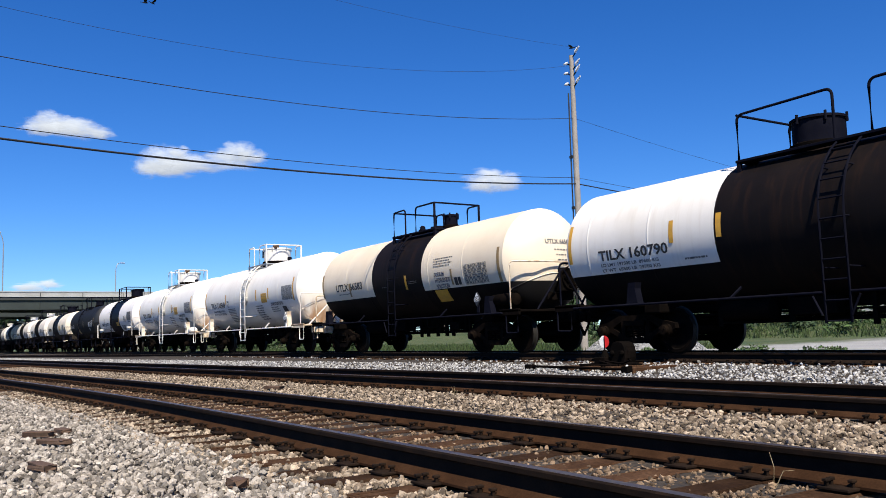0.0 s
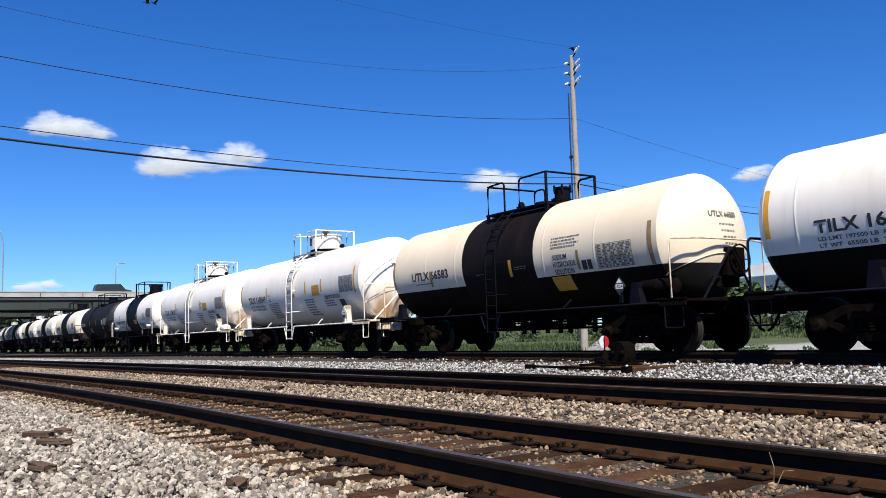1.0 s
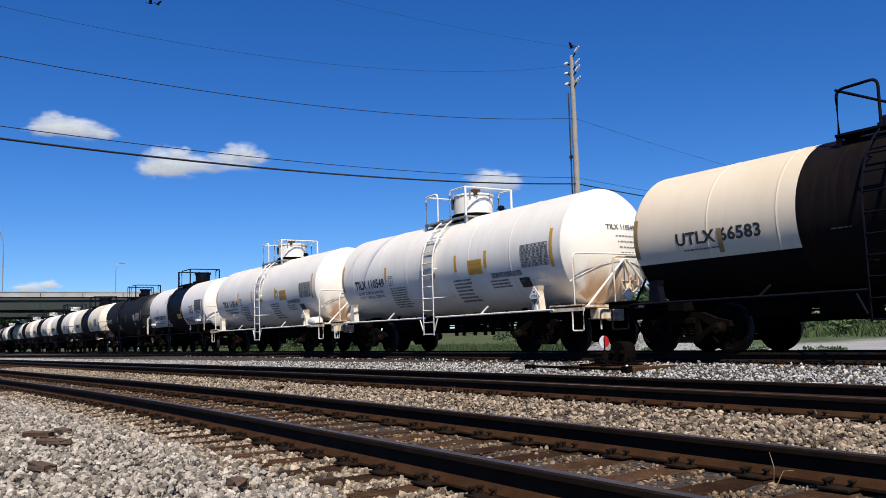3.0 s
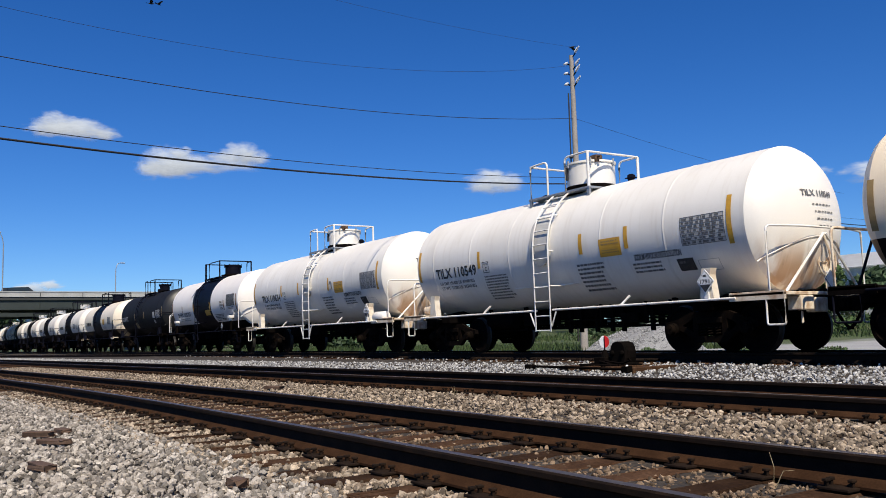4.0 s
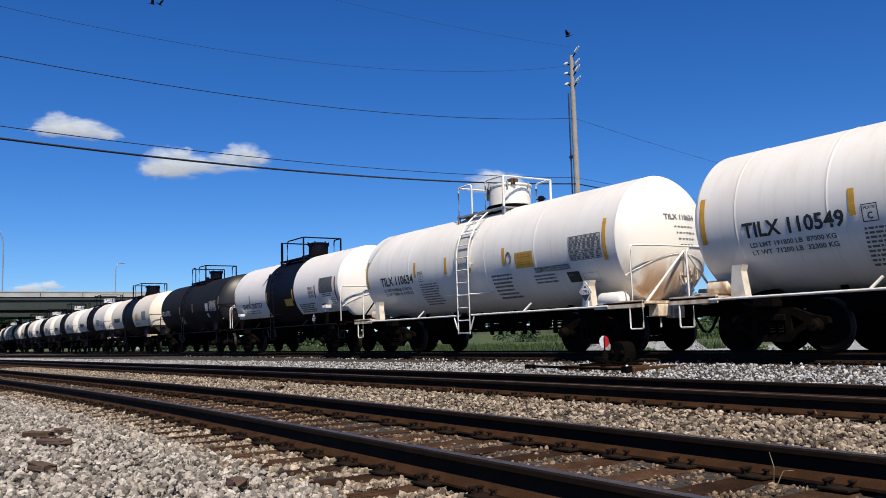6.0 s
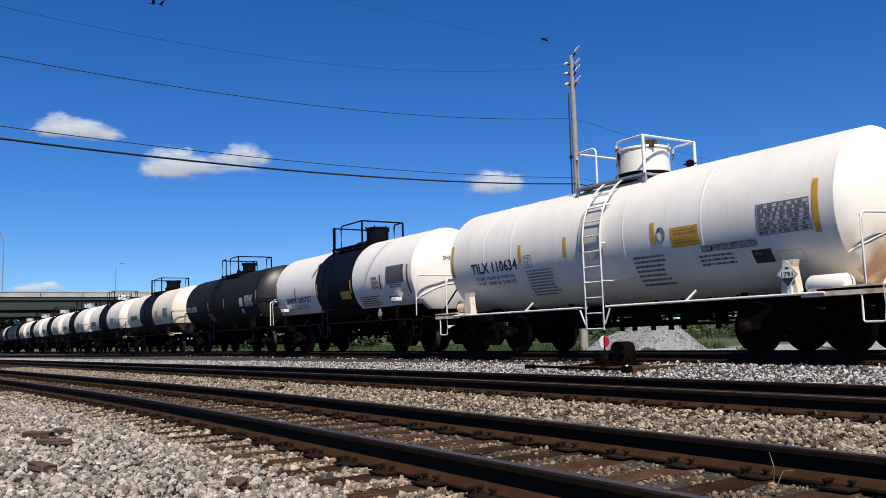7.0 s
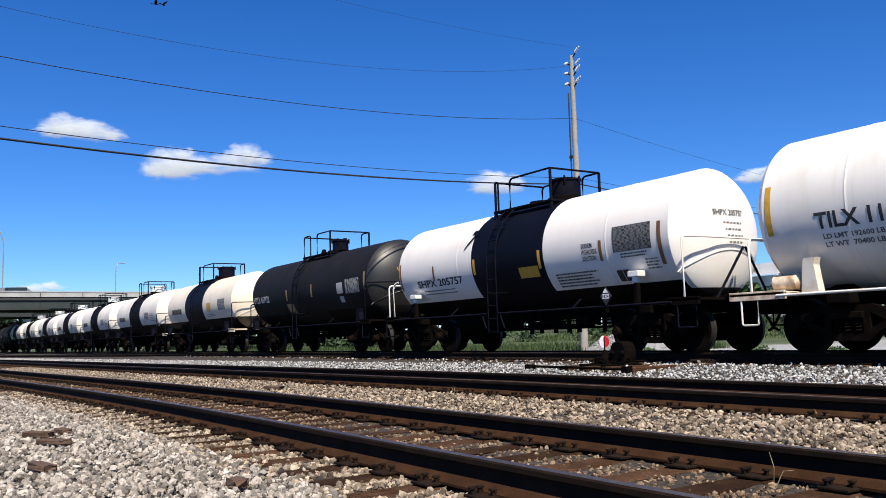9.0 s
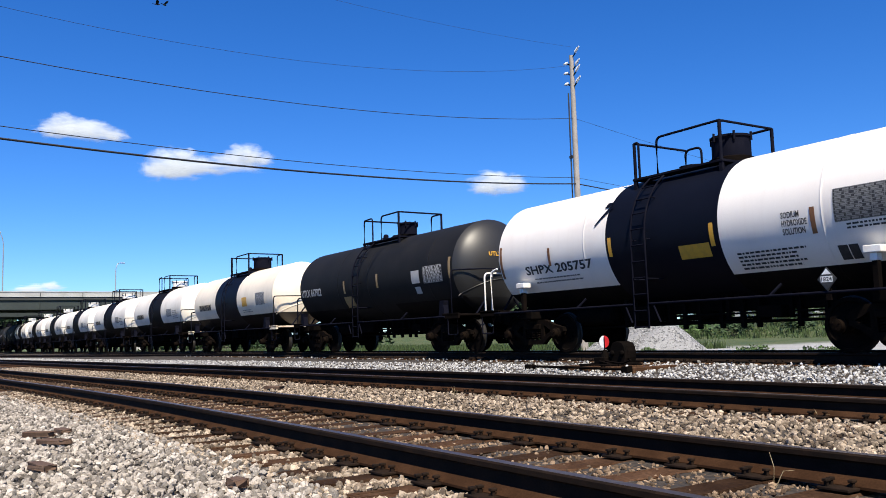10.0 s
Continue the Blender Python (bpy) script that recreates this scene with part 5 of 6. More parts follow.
def rocks(name, label, count, place, material, lo, hi, seed):
    """Loose broken stones, joined; place(rng) gives x, y for each."""
    r = np.random.RandomState(seed)
    t = (1 + 5 ** 0.5) / 2
    ico = np.array([(-1, t, 0), (1, t, 0), (-1, -t, 0), (1, -t, 0), (0, -1, t), (0, 1, t), (0, -1, -t), (0, 1, -t), (t, 0, -1), (t, 0, 1), (-t, 0, -1), (-t, 0, 1)]) / 1.9
    tri = np.array([(0, 11, 5), (0, 5, 1), (0, 1, 7), (0, 7, 10), (0, 10, 11), (1, 5, 9), (5, 11, 4), (11, 10, 2), (10, 7, 6), (7, 1, 8), (3, 9, 4), (3, 4, 2), (3, 2, 6), (3, 6, 8), (3, 8, 9), (4, 9, 5), (2, 4, 11), (6, 2, 10), (8, 6, 7), (9, 8, 1)])
    x, y, z = place(r, count)
    n = len(x)
    size = lo + (hi - lo) * r.rand(n) ** 1.6
    shape = ico[None] * (1 + r.uniform(-0.34, 0.30, (n, 12, 1))) * np.stack([r.uniform(0.75, 1.3, n), r.uniform(0.75, 1.2, n), r.uniform(0.55, 0.95, n)], -1)[:, None]
    q = r.normal(size=(n, 4))
    q /= np.linalg.norm(q, axis=1)[:, None]
    w, a, b, c = q.T
    rot = np.stack([np.stack([1 - 2 * (b * b + c * c), 2 * (a * b - w * c), 2 * (a * c + w * b)], -1), np.stack([2 * (a * b + w * c), 1 - 2 * (a * a + c * c), 2 * (b * c - w * a)], -1), np.stack([2 * (a * c - w * b), 2 * (b * c + w * a), 1 - 2 * (a * a + b * b)], -1)], 1)
    v = np.einsum("nij,nkj->nki", rot, shape) * (size / 2)[:, None, None] + np.stack([x, y, z + size * 0.12], -1)[:, None]
    f = (tri[None] + 12 * np.arange(n)[:, None, None]).reshape(-1, 3)
    me = bpy.data.meshes.new(name)
    me.vertices.add(12 * n)
    me.vertices.foreach_set("co", v.reshape(-1))
    me.loops.add(len(f) * 3)
    me.loops.foreach_set("vertex_index", f.reshape(-1).astype(np.int32))
    me.polygons.add(len(f))
    me.polygons.foreach_set("loop_start", (np.arange(len(f)) * 3).astype(np.int32))
    me.update(calc_edges=True)
    me.shade_flat()
    me.materials.append(material)
    return tagged(put(name, me), label, "ballast", kind="stuff")


def clear_of_ties(x, y, name, yc, curved, r, keep=0.10):
    """Which stones do not lie on a tie of that track."""
    at = np.sort(np.array(TIE_AT[name]))
    k = np.clip(np.searchsorted(at, x), 1, len(at) - 1)
    d = np.minimum(np.abs(x - at[k - 1]), np.abs(x - at[k]))
    c = yc + (np.array([bend(q) for q in x]) if curved else 0)
    return (d > 0.135) | (np.abs(y - c) > 1.33 + 0.25 * r.rand(len(x))) | (r.rand(len(x)) < keep)


def strip(y0, y1, x_near, x_far, curved=True, lift=0.0, bias=1.6, track=None, keep=0.10):
    def place(r, n):
        x = x_near + (x_far - x_near) * r.rand(n) ** bias
        y = y0 + (y1 - y0) * r.rand(n)
        if curved:
            y = y + np.array([bend(q) for q in x])
        if track:
            ok = clear_of_ties(x, y, track[0], track[1], track[3], r, keep)
            x, y = x[ok], y[ok]
        z = np.array([ground_z(a, b) for a, b in zip(x, y)]) + lift + r.uniform(-0.012, 0.02, len(x))
        return x, y, z
    return place


rocks("ballast", "loose pale ballast round the standpoint", 9000, strip(-2.5, 2.25, 6.0, 0.25, bias=1.0, track=TRACKS[0], keep=0.2), STONE, 0.026, 0.066, 21)
rocks("ballast", "loose pale ballast away from the track", 9000, strip(-2.5, 0.16, 0.25, -12, bias=1.3), STONE, 0.026, 0.066, 22)
rocks("ballast", "tan ballast between and beyond the near rails", 9000, strip(2.84, 6.8, 6.0, 0.3, bias=1.0, track=TRACKS[0], keep=0.1), STONET, 0.026, 0.06, 23)
rocks("ballast", "loose pale limestone ballast beside the track", 38000, strip(0.15, 2.14, 0.3, -28, bias=1.9, track=TRACKS[0], keep=0.10), STONE, 0.024, 0.066, 11)
rocks("ballast", "tan ballast at the foot of the near rail", 19000, strip(1.95, 2.66, 0.3, -19, lift=-0.010, bias=1.7, track=TRACKS[0], keep=0.03), STONET, 0.024, 0.058, 18)
rocks("ballast", "rust-dusted ballast between the near rails", 26000, strip(2.84, 4.16, 0.5, -30, lift=-0.012, bias=1.5, track=TRACKS[0], keep=0.07), STONEB, 0.018, 0.046, 12)
rocks("ballast", "tan weathered ballast between the two near tracks", 36000, strip(4.36, 6.8, 0.0, -40, bias=1.5, track=TRACKS[0], keep=0.3), STONET, 0.024, 0.066, 13)
rocks("ballast", "rust-dusted ballast between the second track's rails", 5000, strip(7.05, 8.35, -2.0, -40, bias=1.3), STONEB, 0.03, 0.06, 14)
rocks("ballast", "clean white ballast beside the main track", 31000, strip(8.6, 12.75, -3.0, -90, bias=1.5), STONEW, 0.03, 0.07, 15)
rocks("ballast", "pale ballast under the main track's rails", 6000, strip(12.6, 16.6, -4.0, -50, False, bias=1.2, track=TRACKS[2], keep=0.05), STONEW, 0.04, 0.08, 16)


# heap of crushed stone beyond the main track
def heap_z(x, y):
    crest = ((-23.9, -0.3), (-22.4, 0.56), (-21.0, 0.92), (-20.1, 1.04), (-19.2, 1.06), (-17.4, -0.15), (-16, -1.0))
    h = -1.0
    for (xa, za), (xb, zb) in zip(crest, crest[1:]):
        if xa <= x <= xb:
            h = za + (zb - za) * (x - xa) / (xb - xa)
    return h - 0.62 * max(0.0, abs(y - 21.0) - 0.15)


bm = bmesh.new()
grid = {}
for i in range(61):
    for j in range(41):
        x, y = -24.7 + i * 0.125, 18.6 + j * 0.13
        z = max(-0.12, heap_z(x, y)) + noise.noise((x * 2.2, y * 2.2, 0)) * 0.07
        grid[i, j] = bm.verts.new((x, y, -0.2 + max(-0.12, z)))
for i in range(60):
    for j in range(40):
        bm.faces.new((grid[i, j], grid[i + 1, j], grid[i + 1, j + 1], grid[i, j + 1]))
HEAPM = mat("grey_crushed_stone", (0.235, 0.24, 0.25), 0.9, second=(0.19, 0.19, 0.195), scale=5, amount=0.6, fine=50, fine_amount=0.25, bump=0.8, bump_scale=22)
HEAPS = mat("grey_stone_chips", (0.26, 0.265, 0.275), 0.9, fine_amount=0.2, random_value=-0.45)
heap = thing("gravel_heap", "heap of grey crushed stone beyond the main track", "gravel heap", 0, 0, 0)
part("mound", bm, HEAPM, heap, smooth=80)


def on_heap(r, n):
    x, y = r.uniform(-24.8, -17.8, n), r.uniform(18.8, 22.5, n)
    z = np.array([heap_z(a, b) for a, b in zip(x, y)])
    keep = z > -0.1
    return x[keep], y[keep], z[keep] - 0.2


st = rocks("loose_stone", "grey crushed stone on the heap", 9000, on_heap, HEAPS, 0.03, 0.075, 17)
st.parent = heap
del st["category"]

# ---- switch stand beside the main track ----
stand = thing("switch_stand", "black switch stand with a half red, half white target", "switch stand", -12.52, 11.8, 0.0)
bm = bmesh.new()
tube(bm, [(0, 0, 0.05), (0, 0, 0.55)], 0.016, 8)
part("mast", bm, BLACKBAR, stand)
bm = bmesh.new()
for k in range(2):
    a0 = math.pi / 2 if k == 0 else -math.pi / 2
    pts = [(0.0 + 0.12 * math.cos(a0 + math.pi * q / 12), 0.12 * math.sin(a0 + math.pi * q / 12)) for q in range(13)]
    f0 = [bm.verts.new((x * 0.85, 0.0, 0.46 + z)) for x, z in pts]
    f1 = [bm.verts.new((x * 0.85, -0.008, 0.46 + z)) for x, z in pts]
    for f in (bm.faces.new(f0), bm.faces.new(f1)):
        f.material_index = k
    for a, b, c, d in zip(f0, f0[1:], f1[1:], f1):
        bm.faces.new((a, b, c, d)).material_index = k
part("target", bm, (SIGNWHITE, SIGNRED), stand, "round target, half white and half red", pose(0, 0, 0, 0, 0, 25))
bm = bmesh.new()
box(bm, -0.16, 0.16, -0.16, 0.16, 0.0, 0.16, 0.02)
lathe(bm, [(0.14, 0.09), (0.22, 0.06), (0.3, 0.03)], "z", 12)
box(bm, -0.45, 0.62, -0.30, -0.18, -0.06, 0.03, 0.01)
box(bm, -0.55, 0.75, 0.10, 0.24, -0.06, 0.03, 0.01)
tube(bm, [(-0.1, -0.12, 0.1), (0.45, -0.25, 0.02)], 0.02, 6)
tube(bm, [(0.1, 0.0, 0.06), (0.1, 1.6, 0.04)], 0.022, 6)
part("stand_base", bm, UNDER, stand)
bm = bmesh.new()
tube(bm, rounded([(0.0, -0.1, 0.1), (0.75, -0.28, 0.05), (1.0, -0.3, 0.12)], 0.1), 0.018, 6)
part("throw_lever", bm, UNDER, stand)

machine = thing("switch_machine", "black round-shouldered switch machine housing on long ties", "switch machine", -12.12, 11.9, 0.0)
bm = bmesh.new()
prof = [(-0.19, 0.0), (-0.215, 0.10), (-0.22, 0.22), (-0.195, 0.32), (-0.14, 0.385), (-0.06, 0.41), (0.06, 0.41), (0.14, 0.385), (0.195, 0.32), (0.22, 0.22), (0.215, 0.10), (0.19, 0.0)]
loops = []
for y in (-0.15, -0.12, 0.12, 0.15):
    k = 0.9 if abs(y) > 0.14 else 1.0
    loops.append([bm.verts.new((x * k, y, z * (0.97 if k < 1 else 1) + 0.05)) for x, z in prof])
for a, b in zip(loops, loops[1:]):
    for k in range(len(prof)):
        bm.faces.new((a[k], a[(k + 1) % len(prof)], b[(k + 1) % len(prof)], b[k]))
bm.faces.new(loops[0])
bm.faces.new(loops[-1])
part("housing", bm, UNDER, machine)
bm = bmesh.new()
box(bm, -0.22, 0.22, -0.20, 0.20, 0.0, 0.06, 0.01)
for x in (-0.13, 0.14):
    lathe(bm, [(-0.20, 0.02), (-0.19, 0.045), (-0.14, 0.05)], "y", 12, centre=(x, 0, 0.24))
part("base_plate", bm, UNDER, machine)
bm = bmesh.new()
tube(bm, rounded([(0.15, -0.05, 0.24), (0.22, -0.08, 0.32), (0.22, -0.08, 0.14)], 0.05), 0.02, 6)
part("hand_crank", bm, UNDER, machine)
for dx in (-0.75, 0.0, 0.75, 1.5):
    tm = thing("switch_tie", "long dark timber tie under the switch gear", "tie", -12.45 + dx * 0.8, 12.1, -0.03, group="switch ties")
    bm = bmesh.new()
    box(bm, -0.115, 0.115, -0.95, 0.55, -0.15, 0.03, 0.012)
    part("timber", bm, TIE, tm)
rod = thing("switch_rod", "dark steel rod lying on the ballast by the switch", "rod", -12.9, 11.15, -0.08)
bm = bmesh.new()
tube(bm, [(-1.3, 0.05, 0.06), (0.2, 0.0, 0.06), (1.9, -0.25, 0.06)], 0.028, 6)
box(bm, -1.35, -1.15, -0.02, 0.12, 0.0, 0.1, 0.01)
box(bm, 1.8, 1.95, -0.32, -0.18, 0.0, 0.12, 0.01)
part("rod", bm, UNDER, rod)
bm = bmesh.new()
lathe(bm, [(0.08, 0.02), (0.09, 0.028), (0.12, 0.028), (0.14, 0.012)], "z", 12, centre=(1.88, -0.25, 0))
part("marker_knob", bm, SIGNWHITE, rod, "small white marker knob")

# ---- overpass ----
BX = -118.0
bridge = thing("overpass", "road overpass with pale parapet and dark steel girders across the tracks", "bridge", BX, 0, 0)
Y0, Y1 = -240.0, 260.0
bm = bmesh.new()
box(bm, -11, 0.2, Y0, Y1, 6.72, 7.05)
part("deck", bm, DARKCON, bridge)
for x in (0.0, -11.1):
    bm = bmesh.new()
    box(bm, x, x + 0.3, Y0, Y1, 7.05, 7.72)
    box(bm, x - 0.06, x + 0.36, Y0, Y1, 7.62, 7.76)
    part("parapet", bm, CONCRETE, bridge)
k = 0
y = Y0
while y < Y1:
    bm = bmesh.new()
    box(bm, 0.36, 0.40, y, y + 0.06, 7.08, 7.6)
    part("parapet_joint", bm, DARKCON, bridge)
    y += 5.0
for x in (0.0, -2.7, -5.4, -8.1, -10.8):
    bm = bmesh.new()
    box(bm, x - 0.02, x + 0.02, Y0, Y1, 5.55, 6.72)
    box(bm, x - 0.22, x + 0.22, Y0, Y1, 5.45, 5.53)
    box(bm, x - 0.22, x + 0.22, Y0, Y1, 6.64, 6.72)
    for q in range(0, 500, 5):
        box(bm, x - 0.16, x + 0.16, Y0 + q, Y0 + q + 0.03, 5.53, 6.64)
    part("girder", bm, GIRDER, bridge)
for y in (-200, -165, -130, -95, -60, -22, 33, 62, 92, 122, 155, 190, 225):
    bm = bmesh.new()
    box(bm, -11, 0.1, y - 0.7, y + 0.7, 4.5, 5.45)
    for x in (-9.6, -5.5, -1.2):
        lathe(bm, [(-0.6, 0.48), (4.5, 0.48)], "z", 18, centre=(x, y, 0))
    part("pier", bm, CONCRETE, bridge)

twin = copy_thing(bridge, pose(BX - 24, 0, -0.1))
twin["label"] = "second road overpass with dark girders behind the first"


def street_lamp(x, y, z, top, arm, label):
    t = thing("street_lamp", label, "street lamp", x, y, z, group="lamps on the overpass")
    bm = bmesh.new()
    pts = [(0, 0, 0), (0, 0, top * 0.75)]
    for k in range(6):
        w = math.pi / 2 * k / 5
        pts.append((0, arm * (1 - math.cos(w)) * 0.7, top * 0.75 + top * 0.25 * math.sin(w)))
    pts.append((0, arm, top))
    tube(bm, pts, 0.07, 8, taper=0.035)
    part("pole", bm, STEELGREY, t)
    bm = bmesh.new()
    box(bm, -0.12, 0.12, arm - 0.1, arm + 0.6, top - 0.06, top + 0.08, 0.03)
    part("lamp_head", bm, STEELGREY, t)


street_lamp(BX + 0.15, 10.75, 7.7, 7.4, -0.9, "tall grey street lamp on the overpass parapet")
street_lamp(BX - 11.0, 26.4, 7.7, 4.9, 0.7, "grey street lamp with a curved arm on the overpass")


# vehicles that cross the overpass
def road_vehicle(label, length, height, paint, cab):
    t = thing("road_vehicle", label, "car", BX - 3, -100, 7.05)
    bm = bmesh.new()
    w, hl = 0.9, length / 2
    prof = [(-hl, 0.35), (-hl, height * 0.62), (-hl * 0.9, height * cab), (hl * 0.35, height), (hl * 0.62, height * 0.62), (hl * 0.97, height * 0.52), (hl, 0.35)]
    if cab >= 1:
        prof = [(-hl, 0.35), (-hl, height), (hl * 0.55, height), (hl * 0.72, height * 0.62), (hl * 0.97, height * 0.5), (hl, 0.35)]
    sides = [[bm.verts.new((x, y, z)) for y, z in prof] for x in (-w, w)]
    m = len(prof)
    for k in range(m):
        bm.faces.new((sides[0][k], sides[0][(k + 1) % m], sides[1][(k + 1) % m], sides[1][k]))
    bm.faces.new(sides[0])
    bm.faces.new(sides[1])
    part("body", bm, paint, t)
    bm = bmesh.new()
    for sgn in (-1, 1):
        box(bm, sgn * (w + 0.005) - 0.01, sgn * (w + 0.005) + 0.01, -hl * 0.7, hl * 0.4, height * 0.66, height * 0.92)
    part("side_window", bm, GLASSD, t)
    for y in (-hl * 0.62, hl * 0.62):
        for x in (-0.85, 0.85):
            bm = bmesh.new()
            lathe(bm, [(-0.1, 0.2), (-0.1, 0.32), (0.1, 0.32), (0.1, 0.2)], "x", 16, centre=(x, y, 0.32))
            part("wheel", bm, UNDER, t)
    return t


CARW = mat("white_car_paint", (0.75, 0.75, 0.75), 0.3, fine_amount=0.02)
CARD = mat("dark_car_paint", (0.03, 0.032, 0.035), 0.3, fine_amount=0.02)
CARG = mat("grey_car_paint", (0.2, 0.21, 0.22), 0.3, fine_amount=0.02)
for label, length, height, paint, cab, t0, y0 in (
        ("dark sport utility vehicle on the overpass", 4.8, 1.85, CARD, 0.97, 0.8, 19.5), ("dark saloon car on the overpass", 4.5, 1.45, CARG, 0.9, 2.4, 20.8),
        ("low dark car on the overpass", 4.5, 1.4, CARD, 0.9, 4.0, 13.1), ("white car on the overpass", 4.3, 1.6, CARW, 0.95, 4.8, 16.5), ("grey car behind a white one on the overpass", 4.5, 1.45, CARG, 0.9, 4.8, 19.0),
        ("low grey car on the overpass in the last seconds", 4.6, 1.4, CARG, 0.9, 9.4, 22.4)):
    v = road_vehicle(label, length, height, paint, cab)
    MOVERS.append((v, [(t, pose(BX - 2.6, y0 + 24.0 * (t - t0), 7.05)) for t in range(0, 11)]))

# ---- utility pole and cables ----
PX, PY = -24.43, 22.0
pole = thing("utility_pole", "weathered grey wooden utility pole with insulators on short brackets", "utility pole", PX, PY, -0.2)
bm = bmesh.new()
tube(bm, [(0, 0, 0), (0, 0, 4), (0, 0, 8), (0, 0, 11.7)], 0.15, 16, taper=0.085)
part("shaft", bm, POLEM, pole, smooth=50)
bm = bmesh.new()
tube(bm, [(-0.19, -0.12, 0.5), (-0.15, -0.1, 10.2)], 0.028, 6)
for z in (3.9, 5.6, 7.6):
    box(bm, -0.2, -0.05, -0.16, -0.04, z, z + 0.1)
part("conduit", bm, WIREM, pole)
for z, sgn in ((11.45, -1), (11.05, -1), (10.62, -1), (11.75, 1), (11.25, 1), (11.0, 1), (10.55, 1)):
    bm = bmesh.new()
    tube(bm, [(sgn * 0.1, 0, z - 0.12), (sgn * 0.24, 0, z - 0.02)], 0.025, 6)
    part("insulator_bracket", bm, UNDER, pole)
    bm = bmesh.new()
    lathe(bm, [(0.22, 0.03), (0.25, 0.06), (0.28, 0.035), (0.31, 0.065), (0.34, 0.035), (0.37, 0.06), (0.40, 0.035), (0.46, 0.03)], "x", 12, centre=(0, 0, z) if sgn > 0 else (0, 0, z))
    if sgn < 0:
        for v in bm.verts:
            v.co.x = -v.co.x
    for v in bm.verts:
        v.co.z += (abs(v.co.x) - 0.2) * 0.7 * (1 if sgn > 0 else 0.1)
    part("insulator", bm, CERAMIC, pole)
bm = bmesh.new()
for z in (4.05,):
    box(bm, -0.17, 0.17, -0.18, 0.14, z, z + 0.12, 0.02)
lathe(bm, [(0.2, 0.05), (0.25, 0.12), (0.4, 0.12), (0.42, 0.04)], "x", 10, centre=(0, -0.1, 4.0))
part("cable_clamp", bm, UNDER, pole)


def cable(a, b, sag, r, label, name="overhead_cable"):
    t = thing(name, label, "cable", 0, 0, 0, group="overhead cables")
    a, b = Vector(a), Vector(b)
    pts = []
    for k in range(41):
        f = k / 40
        p = a.lerp(b, f)
        p.z -= sag * 4 * f * (1 - f)
        pts.append(p)
    bm = bmesh.new()
    tube(bm, pts, r, 6)
    part("strand", bm, WIREM, t)


FAR_END = (-15.3, -20.0)
for z0, z1, sag, r, label in ((8.98, 8.9, 2.0, 0.010, "thin black overhead cable across the tracks"), (6.62, 6.5, 1.15, 0.010, "thin black overhead cable across the tracks"), (6.38, 6.3, 1.2, 0.026, "thick black overhead cable across the tracks"),
                              (11.10, 11.2, 3.1, 0.0045, "hair-thin overhead wire across the tracks"), (11.85, 11.8, 1.5, 0.0035, "hair-thin overhead wire across the tracks")):
    cable((PX, PY, z0), (*FAR_END, z1), sag, r, label)
for z0, x1, y1, z1, sag, r in ((8.98, -32.0, 52, 9.2, 0.25, 0.006), (6.62, -27.2, 50, 6.6, 0.3, 0.007), (6.38, -27.0, 50, 6.2, 0.3, 0.022)):
    cable((PX, PY, z0), (x1, y1, z1), sag, r, "black overhead cable running on from the pole")


# ---- sheds, trees and shrubs beyond the yard ----
shed = thing("shed", "long low shed with a white metal roof beyond the yard", "shed", -52, 74, 1.4)
bm = bmesh.new()
box(bm, -7, 14, 0, 10, -0.3, 4.4)
part("wall", bm, WALLM, shed)
bm = bmesh.new()
r0 = [bm.verts.new(p) for p in ((-7.5, -0.6, 4.45), (14.5, -0.6, 4.45), (14.5, 5, 6.1), (-7.5, 5, 6.1), (14.5, 10.6, 4.45), (-7.5, 10.6, 4.45))]
bm.faces.new((r0[0], r0[1], r0[2], r0[3]))
bm.faces.new((r0[3], r0[2], r0[4], r0[5]))
bmesh.ops.solidify(bm, geom=bm.faces[:], thickness=0.12)
part("roof", bm, METALROOF, shed)
for x in (-5, 0, 5, 10):
    bm = bmesh.new()
    box(bm, x, x + 2.4, -0.06, 0.02, 0.0, 3.2)
    part("roller_door", bm, STEELGREY, shed)


def leaves(bm, centre, spread, count, size, rnd):
    for _ in range(count):
        d = Vector((rnd.gauss(0, 1), rnd.gauss(0, 1), rnd.gauss(0, 1))).normalized() * (rnd.random() ** 0.45)
        p = Vector(centre) + Vector((d.x * spread[0], d.y * spread[1], d.z * spread[2]))
        u = Vector((rnd.gauss(0, 1), rnd.gauss(0, 1), rnd.gauss(0, 0.6))).normalized()
        w = u.orthogonal().normalized()
        s_ = size * rnd.uniform(0.6, 1.4)
        a, b, c, d2 = p - u * s_, p + w * s_ * 0.45, p + u * s_, p - w * s_ * 0.45
        bm.faces.new([bm.verts.new(q) for q in (a, b, c, d2)])


